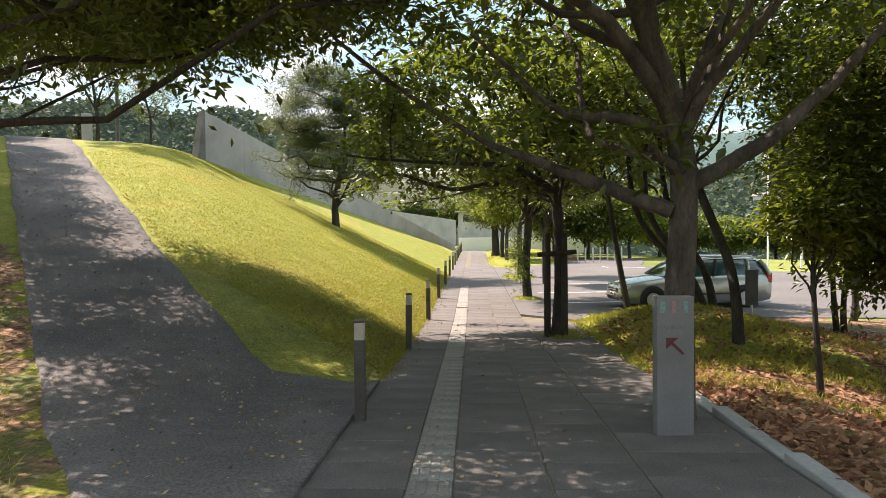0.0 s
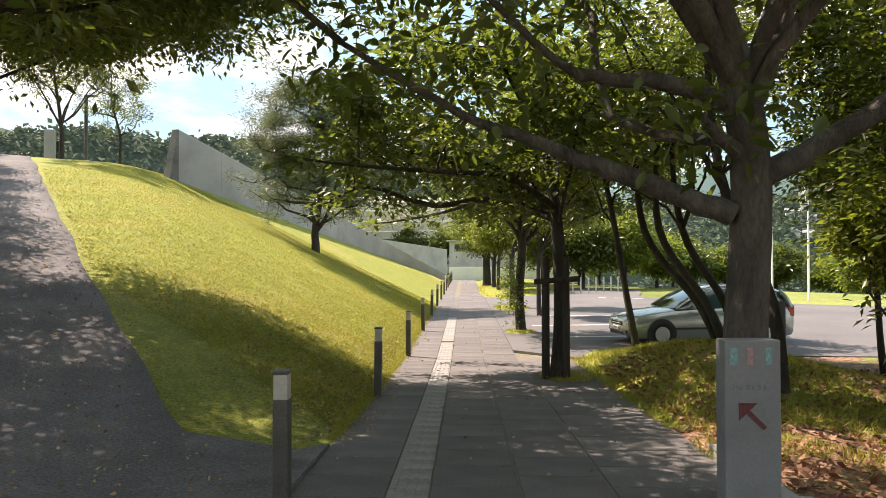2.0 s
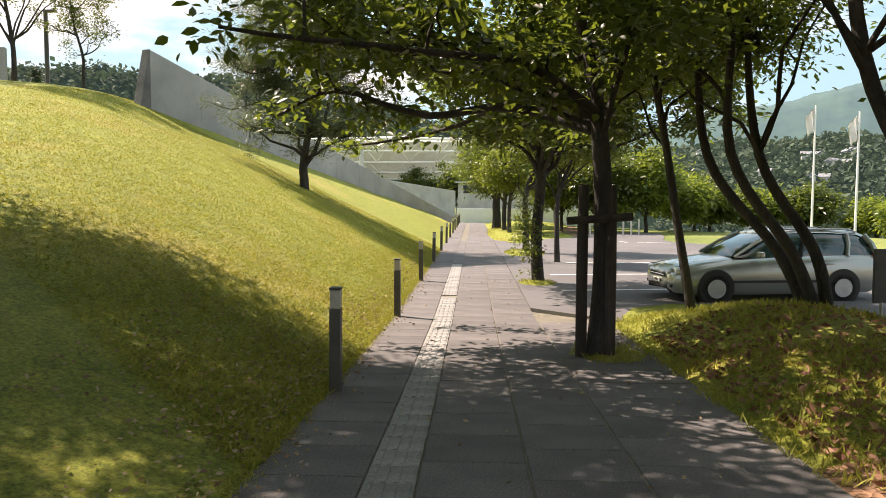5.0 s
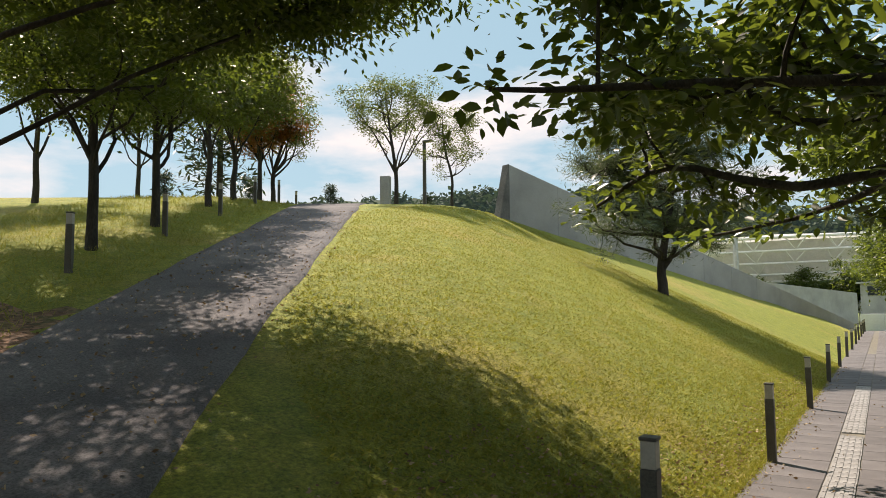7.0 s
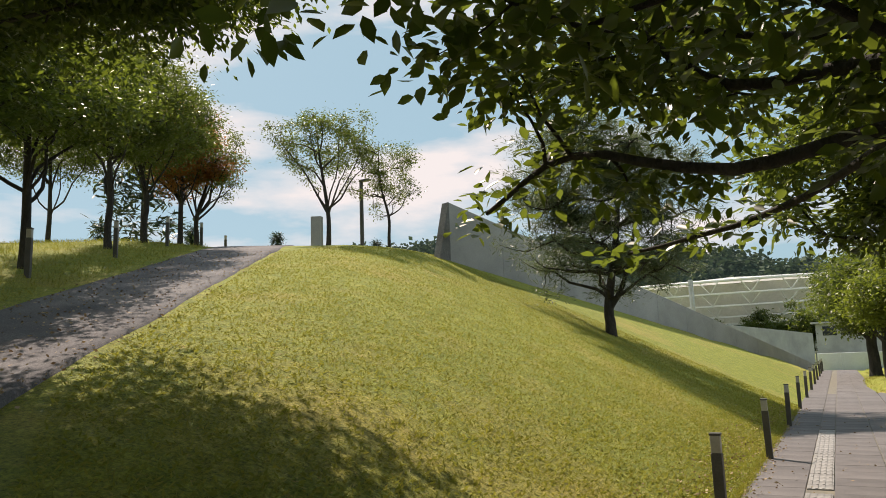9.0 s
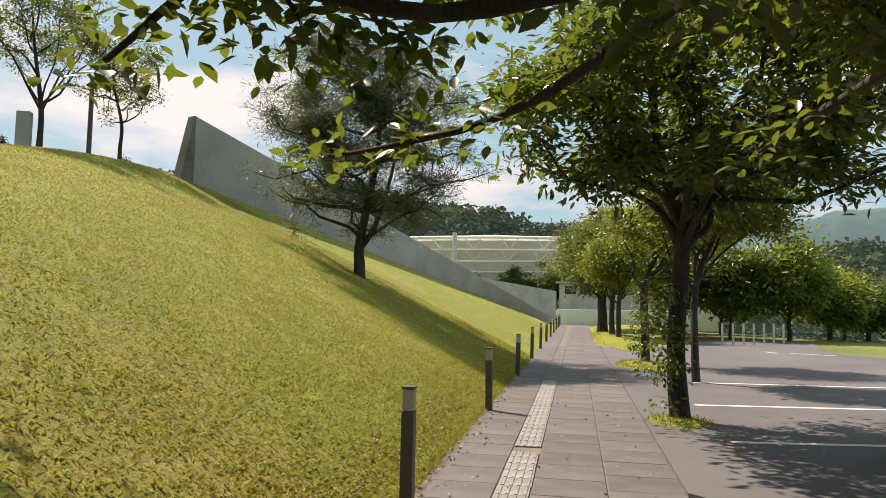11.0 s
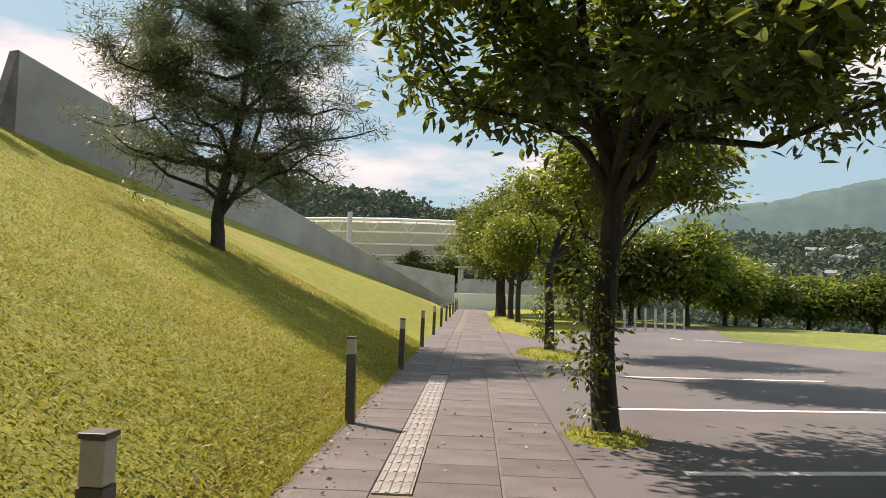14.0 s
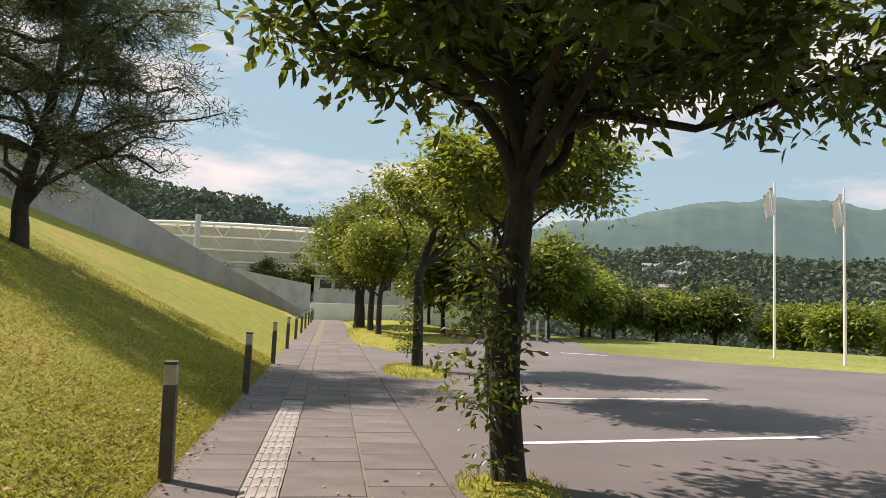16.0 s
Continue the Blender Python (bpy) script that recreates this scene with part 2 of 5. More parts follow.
# ---- the lie of the land ----
RAMP_AT, RAMP_DIR = Vector((-8.22, 19.9)), Vector((-0.564, 0.826))
RAMP_SIDE = Vector((0.826, 0.564))
RAMP_WIDTH = 2.35
LAWN_RISE = 0.485
WALL_A, WALL_B = Vector((-12.95, 36.9)), Vector((-2.05, 72.0))


def sstep(a, b, x):
    t = min(1.0, max(0.0, (x - a) / (b - a)))
    return t * t * (3 - 2 * t)


def smin(a, b, k):
    h = max(0.0, 1 - abs(a - b) / k)
    return min(a, b) - h * h * k * 0.25


def smax(a, b, k):
    return -smin(-a, -b, k)


def base_z(y):
    return float(np.interp(y, [-30, 2, 10, 15, 20.3, 400], [0.75, 0.62, 0.36, 0.16, 0.0, 0.0]))


def along(x, y):
    d = Vector((x, y)) - RAMP_AT
    return d.dot(RAMP_DIR), d.dot(RAMP_SIDE)


def height(x, y):
    b = base_z(y)
    s, r = along(x, y)
    rise = smin(smax(2.63 + 0.2323 * s, b, 0.6), 6.45 + 0.02 * max(0, s - 18), 1.2)
    if x < 0.5:
        z = smin(b + LAWN_RISE * (-1.42 - x), rise, 0.7) if r > 0 else rise
        if r <= 0:
            steep = b + LAWN_RISE * (-1.42 - x)
            z = smin(steep, rise, 0.7) if r > -RAMP_WIDTH else rise
        if r < -RAMP_WIDTH:
            left = -RAMP_WIDTH - r
            z = rise + 0.28 * sstep(0, 3.0, left) * sstep(-14, 4, s)
        z = max(z, b) if x > -1.5 else max(z, b + 0.002)
        # ground drops away behind the long retaining wall
        w = WALL_B - WALL_A
        side = (w.x * (y - WALL_A.y) - w.y * (x - WALL_A.x)) / w.length
        if side > 0.25 and y > 36.5:
            z -= (z + 1.0) * sstep(0.25, 2.5, side) * sstep(36.5, 43, y) * max(sstep(-17, -13.5, x), sstep(62, 76, y))
    else:
        z = b
    if x > 1.9:
        m = math.exp(-((x - 3.9) / 1.6) ** 2 - ((y - 17.4) / 2.7) ** 2)
        z += 0.52 * m * sstep(1.95, 2.9, x)
        z -= 0.9 * sstep(2.4, 6.5, x) * sstep(15.4, 10.4, y)
        z -= 0.9 * sstep(6, 10, x) * sstep(20.0, 16, y) * 0.4
    if y > 19.5 and x > 0.9:
        z -= 0.03
    far = max(0.0, (x - 19) * 0.62 + (y - 50) * 0.5) if x > 5 else 0.0
    z -= 26 * sstep(0, 95, far)
    if x < -40:
        z -= 6 * sstep(-40, -160, x)
    return z


def axis(dense, outer, grow=1.35):
    a, step = list(dense), dense[-1] - dense[-2]
    while a[-1] < outer:
        step *= grow
        a.append(a[-1] + step)
    step = dense[1] - dense[0]
    while a[0] > -outer:
        step *= grow
        a.insert(0, a[0] - step)
    return a


gx = axis([-24 + 0.4 * i for i in range(91)], 3600)
gy = axis([-2 + 0.45 * i for i in range(100)], 3600)
verts = []
for yy in gy:
    for xx in gx:
        near = abs(xx) < 40 and -10 < yy < 90
        bumpy = 0.02 * noise.noise(Vector((xx * 1.1, yy * 1.1, 0))) if near and (xx < -1.7 or xx > 2.2) else 0
        verts.append((xx, yy, height(xx, yy) + bumpy - (0.06 if -1.42 <= xx <= 2.2 else 0.0)))
nx = len(gx)
faces, mids = [], []
for j in range(len(gy) - 1):
    for i in range(nx - 1):
        faces.append((j * nx + i, j * nx + i + 1, (j + 1) * nx + i + 1, (j + 1) * nx + i))
        x, y = (gx[i] + gx[i + 1]) / 2, (gy[j] + gy[j + 1]) / 2
        s, r = along(x, y)
        if abs(x) > 45 or y > 110 or y < -12 or (x > 8 and y > 20):
            mids.append(1)
        elif (x > 1.9 and y < 13.2) or x > 5.5 or (r < -RAMP_WIDTH and s < -3):
            mids.append(2)
        else:
            mids.append(0)
ground = tagged(mesh_object("ground", verts, faces, [LAWN, MEADOW, LITTER], True), "sunlit mown grass hillside, meadow and leaf litter", "ground", kind="structure")
ground.data.polygons.foreach_set("material_index", mids)

# the asphalt ramp climbing the hill
rv, rf = [], []
cols = 12
steps = [-17 + 0.6 * i for i in range(75)]
for s in steps:
    for c in range(cols):
        wob = 0.10 * noise.noise(Vector((s * 0.5, 3.1 * (c > 3), 7))) * (c in (0, 1, cols - 2, cols - 1))
        widen = 0.12 * sstep(-4, -8, s) + 3.2 * sstep(-9.7, -11.8, s)
        r = -RAMP_WIDTH + (RAMP_WIDTH + widen) * (0, 0.012, 0.1, 0.2, 0.3, 0.4, 0.5, 0.6, 0.7, 0.85, 0.988, 1)[c] + wob
        p = RAMP_AT + RAMP_DIR * s + RAMP_SIDE * r
        if p.x > -1.36:
            p = Vector((-1.36, p.y))
        rv.append((p.x, p.y, height(p.x, p.y) + (-0.07 if c in (0, cols - 1) else 0.03)))
for j in range(len(steps) - 1):
    for c in range(cols - 1):
        a = j * cols + c
        rf.append((a, a + 1, a + cols + 1, a + cols))
tagged(mesh_object("ramp_path", rv, rf, RAMP, True), "worn grey asphalt footpath climbing the grass hill", "path", kind="structure")

# the car park
lot = bmesh.new()
outline = [(0.98, 21.4), (2.4, 20.0), (5.5, 20.6), (14, 20.2), (30, 21), (30, 30.5), (22, 34.2), (15.9, 37.3), (12, 40.2), (9.6, 43.2), (9.6, 45.5), (10.6, 49), (11.6, 54), (7.5, 54.5), (5.2, 47.5), (3.2, 45.5), (1.1, 44.5), (0.98, 44)]
lot.faces.new([lot.verts.new((x, y, 0.0)) for x, y in outline])
bmesh.ops.recalc_face_normals(lot, faces=lot.faces)
ext = bmesh.ops.extrude_face_region(lot, geom=list(lot.faces))
bmesh.ops.translate(lot, verts=[v for v in ext["geom"] if isinstance(v, bmesh.types.BMVert)], vec=(0, 0, -0.08))
bmesh.ops.recalc_face_normals(lot, faces=lot.faces)
tagged(part("road_car_park", lot, ASPHALT, None), "grey asphalt car park with white bay lines", "car park", kind="structure")


def strip(name, a, b, width, label):
    a, b = Vector(a), Vector(b)
    d = (b - a).normalized()
    q = Vector((-d.y, d.x)) * width / 2
    n = max(2, int((b - a).length / 0.12))
    bm = bmesh.new()
    rows = []
    for i in range(n + 1):
        p = a + (b - a) * i / n
        w1 = 1 + 0.10 * noise.noise(Vector((p.x * 5, p.y * 5, 1)))
        w2 = 1 + 0.10 * noise.noise(Vector((p.x * 5, p.y * 5, 4)))
        rows.append((bm.verts.new((*(p - q * w1), 0.005)), bm.verts.new((*(p + q * w2), 0.005))))
    for u, v in zip(rows, rows[1:]):
        bm.faces.new((u[0], v[0], v[1], u[1]))
    bmesh.ops.recalc_face_normals(bm, faces=bm.faces)
    for f in bm.faces:
        if f.normal.z < 0:
            f.normal_flip()
    tagged(part(name, bm, LINE, None), label, "road marking", "bay lines")


for a, b, w in (((1.95, 27.3), (6.05, 27.84), 0.13), ((2.5, 31.02), (6.5, 31.36), 0.13), ((1.85, 23.98), (5.9, 24.6), 0.13), ((7.75, 43.2), (9.1, 42.4), 0.14), ((7.05, 43.7), (7.25, 42.95), 0.14)):
    strip("parking_line", a, b, w, "worn white parking bay line on asphalt")

# the kerb along the start of the pavement
for i in range(9):
    y0 = -2.4 + 1.6 * i
    zb = base_z(y0 + 0.8)
    tagged(part("kerb", box(2.08, 2.23, y0 + 0.006, y0 + 1.594, zb - 0.2, zb + 0.035, 0.012), CONCRETE, None), "pale concrete edging kerb beside leaf litter", "kerb", "pavement kerbs", "structure")


# ---- walls beyond the lawn ----
def slanted_wall(name, a, b, ztop_a, ztop_b, zbot, thick, mat, label, pieces=1):
    a, b = Vector(a), Vector(b)
    d = (b - a).normalized()
    q = Vector((-d.y, d.x)) * thick / 2
    w = thing(name, Matrix.Identity(4), label, "wall", kind="structure")
    for i in range(pieces):
        f0, f1 = i / pieces, (i + 1) / pieces
        gap = 0.004
        p0, p1 = a + (b - a) * f0 + d * gap, a + (b - a) * f1 - d * gap
        z0, z1 = ztop_a + (ztop_b - ztop_a) * f0, ztop_a + (ztop_b - ztop_a) * f1
        bm = bmesh.new()
        lo = [bm.verts.new((*(p + o), zbot)) for p, o in ((p0, -q), (p1, -q), (p1, q), (p0, q))]
        hi = [bm.verts.new((*(p + o), z)) for p, o, z in ((p0, -q, z0), (p1, -q, z1), (p1, q, z1), (p0, q, z0))]
        bm.faces.new(lo)
        bm.faces.new(hi)
        for k in range(4):
            bm.faces.new((lo[k], lo[(k + 1) % 4], hi[(k + 1) % 4], hi[k]))
        bmesh.ops.recalc_face_normals(bm, faces=bm.faces)
        bmesh.ops.bevel(bm, geom=list(bm.edges), offset=0.015, segments=1, affect="EDGES")
        part("panel", bm, mat, w)
    return w


hill_wall = slanted_wall("wall_hill", WALL_A, WALL_B, 7.83, 0.7, -1.0, 0.35, CONCRETE, "long fair-faced concrete wall sloping down the lawn", 12)
wd = (WALL_B - WALL_A).normalized()
wq = Vector((-wd.y, wd.x)) * 0.176
eb = bmesh.new()
lean0, lean1 = WALL_A - wd * 0.02, WALL_A - wd * 0.85
ends = [eb.verts.new(c) for c in ((*(lean0 - wq), 7.835), (*(lean0 + wq), 7.835), (*(lean1 + wq), 4.5), (*(lean1 - wq), 4.5), (*(WALL_A - wq), 7.83), (*(WALL_A + wq), 7.83), (*(WALL_A + wq), 4.5), (*(WALL_A - wq), 4.5))]
for f in ((0, 1, 2, 3), (4, 7, 6, 5), (0, 4, 5, 1), (0, 3, 7, 4), (1, 5, 6, 2), (3, 2, 6, 7)):
    eb.faces.new([ends[i] for i in f])
bmesh.ops.recalc_face_normals(eb, faces=eb.faces)
part("end_face", eb, CONCRETE_EDGE, hill_wall, "dark raking end face")
slanted_wall("wall_forecourt", (-13.5, 106), (-3.2, 128), 5.2, 3.84, -0.5, 0.4, CONCRETE, "grey concrete wall beside the forecourt", 3)
slanted_wall("wall_pale", (-1.6, 77), (11.5, 77), 1.3, 1.3, -0.3, 0.3, PALE_WALL, "low pale painted wall closing the path", 8)


# ---- bollards ----
def bollard(m, label, group, grey=False):
    b = thing("bollard_light", m, label, "bollard", group)
    part("post", box(-0.05, 0.05, -0.05, 0.05, -0.15, 0.75, 0.006), POST, b)
    part("lamp_band", box(-0.046, 0.046, -0.046, 0.046, 0.752, 0.915, 0.006), POST_CAP, b, "pale lamp band")
    part("cap", box(-0.053, 0.053, -0.053, 0.053, 0.917, 0.94, 0.006), POST, b, "flat dark cap")
    return b


first = bollard(pose(-1.27, 10.04, base_z(10.04)), "square brown steel bollard light with pale band", "bollards along the path")
for y in (15.12, 20.35, 25.7, 31.1, 36.4, 41.7, 47.0, 52.3, 57.6, 62.9, 68.2, 73.5, 78.8):
    copy_thing(first, pose(-1.27, y, base_z(y), random.uniform(-1.2, 1.2), random.uniform(-1.2, 1.2), random.uniform(-6, 6)))
ramp_first = None
for s in (-0.9, 3.4, 7.9, 12.4, 16.9, 21.4):
    p = RAMP_AT + RAMP_DIR * s + RAMP_SIDE * -3.6
    m = pose(p.x, p.y, height(p.x, p.y), 0, 0, 35)
    if ramp_first is None:
        ramp_first = bollard(m, "square brown steel bollard light in rough grass", "bollards along the ramp")
    else:
        copy_thing(ramp_first, m)

# ---- sign pillar at the fork ----
sgn = thing("sign_pillar", pose(1.48, 9.55, base_z(9.55) - 0.04, 0, 0, 4) @ Matrix.Diagonal((1.15, 1.0, 1.05, 1.0)), "pale grey square sign pillar with maroon arrow", "sign")
part("pillar", box(-0.138, 0.138, -0.06, 0.06, -0.1, 1.16, 0.008), SIGN_FACE, sgn)


def flat_poly(pts, y, depth=0.004):
    bm = bmesh.new()
    f = bm.faces.new([bm.verts.new((x, y, z)) for x, z in pts])
    g = bmesh.ops.extrude_face_region(bm, geom=[f])
    bmesh.ops.translate(bm, verts=[v for v in g["geom"] if isinstance(v, bmesh.types.BMVert)], vec=(0, depth, 0))
    bmesh.ops.recalc_face_normals(bm, faces=bm.faces)
    return bm


part("arrow_head", flat_poly([(-0.07, 0.83), (0.02, 0.83), (-0.005, 0.805), (-0.045, 0.765), (-0.07, 0.74)], -0.0635), MAROON, sgn, "maroon arrow head")
part("arrow_shaft", flat_poly([(-0.03, 0.805), (-0.015, 0.79), (0.065, 0.705), (0.05, 0.69), (-0.045, 0.79)], -0.0655), MAROON, sgn, "maroon arrow shaft")
for k in range(6):
    part("letter_bar", box(-0.095 + k * 0.03, -0.072 + k * 0.03, -0.0635, -0.059, 0.90, 0.925), GREY_INK, sgn)
part("teal_mark", box(-0.115, -0.075, -0.0635, -0.059, 1.03, 1.12), TEAL, sgn, "teal mark")
part("red_mark", box(-0.03, 0.0, -0.0635, -0.059, 1.03, 1.12), PINK, sgn, "red mark")
part("teal_mark", box(0.06, 0.09, -0.0635, -0.059, 1.03, 1.12), TEAL, sgn, "teal mark")

# ---- dark notice board by the car park ----
nb = thing("notice_board", pose(6.0, 19.6, height(6.0, 19.6), 0, 0, 12), "dark notice board on a thin steel post", "sign")
part("board", box(-0.15, 0.15, -0.02, 0.02, 0.35, 1.15, 0.008), DARK_METAL, nb)
part("post", tube([(0, 0, -0.2), (0, 0, 0.36)], 0.025), METAL, nb)

# ---- flagpoles ----
for x, y, ht in ((16.35, 44.2, 6.6), (16.75, 41.0, 5.9)):
    z = height(x, y)
    fp = thing("flagpole", pose(x, y, z), "tall white flagpole with a limp white flag", "flagpole", "flagpoles")
    part("pole", tube([(0, 0, -0.2), (0, 0, ht * 0.5), (0, 0, ht)], [0.055, 0.048, 0.035], 10), WHITE, fp)
    fbm = bmesh.new()
    vs = []
    for i in range(13):
        row = []
        for j in range(7):
            u, v = j / 6, i / 12
            row.append(fbm.verts.new((-0.05 - 0.38 * u * (1 - 0.25 * v), 0.10 * math.sin(7 * u + 3 * v), ht - 0.2 - 1.05 * v - 0.35 * u * u)))
        vs.append(row)
    for i in range(12):
        for j in range(6):
            fbm.faces.new((vs[i][j], vs[i][j + 1], vs[i + 1][j + 1], vs[i + 1][j]))
    bmesh.ops.solidify(fbm, geom=list(fbm.faces), thickness=0.01)
    part("flag", fbm, WHITE, fp, "limp white flag", True)

# ---- hilltop lamp and stone ----
lp = thing("street_lamp", pose(-17.3, 37.45, height(-17.3, 37.45)), "slim dark street lamp on the hilltop", "lamp")
part("pole", tube([(0, 0, -0.2), (0, 0, 1.5), (0, 0, 3.1)], [0.09, 0.085, 0.08], 8), DARK_METAL, lp)
part("base_plate", box(-0.35, 0.35, -0.35, 0.35, -0.05, 0.08, 0.02), CONCRETE, lp)
part("lamp_head", box(-0.05, 0.45, -0.10, 0.10, 3.02, 3.12, 0.02), DARK_METAL, lp, "flat lamp head")
ps = thing("stone_pillar", pose(-16.83, 33.83, height(-16.83, 33.83), 0, 0, 20), "grey concrete marker pillar under a tree", "pillar")
part("pillar", box(-0.2, 0.2, -0.14, 0.14, -0.2, 1.15, 0.02), CONCRETE, ps)
mast = thing("mast", pose(-12.3, 87.0, -1), "thin grey lamp mast behind the wall", "mast")
part("pole", tube([(0, 0, 0), (0, 0, 5), (0, 0, 9.9)], [0.28, 0.27, 0.25], 8), METAL, mast)


# ---- trees ----
def curve_to(a, b, bend, rng, n=6, wobble=0.022):
    a, b = Vector(a), Vector(b)
    d = b - a
    side = Vector((rng.uniform(-1, 1), rng.uniform(-1, 1), rng.uniform(-0.4, 0.6))) * bend * d.length
    pts = []
    for i in range(n + 1):
        t = i / n
        p = a + d * t + side * (4 * t * (1 - t)) * 0.5
        if 0 < i < n:
            p += Vector((rng.uniform(-1, 1), rng.uniform(-1, 1), rng.uniform(-1, 1))) * wobble * d.length
        pts.append(p)
    return pts


def smooth_path(pts, per=4):
    """A Catmull-Rom curve through the points."""
    p = [Vector(q) for q in pts]
    p = [p[0] * 2 - p[1]] + p + [p[-1] * 2 - p[-2]]
    out = []
    for i in range(1, len(p) - 2):
        for k in range(per):
            t = k / per
            out.append(0.5 * ((2 * p[i]) + (p[i + 1] - p[i - 1]) * t + (2 * p[i - 1] - 5 * p[i] + 4 * p[i + 1] - p[i + 2]) * t * t + (3 * p[i] - p[i - 1] - 3 * p[i + 1] + p[i + 2]) * t ** 3))
    return out + [p[-2]]


def leaves_mesh(name, centres, radii, per, size, mat, rng, droop=0.35, slim=0.42, shaped=False):
    """Many single folded leaves scattered round the twig ends; shaped ones have a rounded blade and a pointed tip."""
    c = np.repeat(np.array(centres), per, axis=0)
    rr = np.repeat(np.array(radii), per)[:, None]
    n = len(c)
    g = rng.normal(size=(n, 3))
    g[:, 2] *= 0.62
    p = c + g * rr * 0.55
    d = rng.normal(size=(n, 3))
    d[:, 2] = d[:, 2] * 0.5 - droop
    d += g * 0.5
    d /= np.linalg.norm(d, axis=1)[:, None]
    up = rng.normal(size=(n, 3)) * 0.55 + np.array([0, 0, 1.0])
    w = np.cross(d, up)
    w /= np.linalg.norm(w, axis=1)[:, None] + 1e-6
    nn = np.cross(w, d)
    ln = size * rng.uniform(0.65, 1.3, size=(n, 1))
    wd = ln * slim * 0.5
    if shaped:
        rows = ((0.0, 0.0), (0.28, 0.85), (0.62, 0.95), (1.0, 0.0), (0.62, -0.95), (0.28, -0.85))
        pattern, corners = (0, 1, 2, 3, 0, 3, 4, 5), 4
    else:
        rows = ((0.0, 0.0), (0.5, 1.0), (1.0, 0.0), (0.5, -1.0))
        pattern, corners = (0, 1, 2, 0, 2, 3), 3
    v = np.empty((n, len(rows), 3))
    for q, (f, side) in enumerate(rows):
        v[:, q] = p + d * ln * f + w * wd * side + nn * wd * 0.35 * abs(side)
    me = bpy.data.meshes.new(name)
    me.vertices.add(n * len(rows))
    me.vertices.foreach_set("co", v.reshape(-1))
    index = (np.arange(n)[:, None] * len(rows) + np.array([pattern])).reshape(-1)
    me.loops.add(len(index))
    me.loops.foreach_set("vertex_index", index.astype(np.int32))
    me.polygons.add(n * 2)
    me.polygons.foreach_set("loop_start", np.arange(n * 2, dtype=np.int32) * corners)
    me.polygons.foreach_set("loop_total", np.full(n * 2, corners, dtype=np.int32))
    me.materials.append(mat)
    me.update(calc_edges=True)
    return me


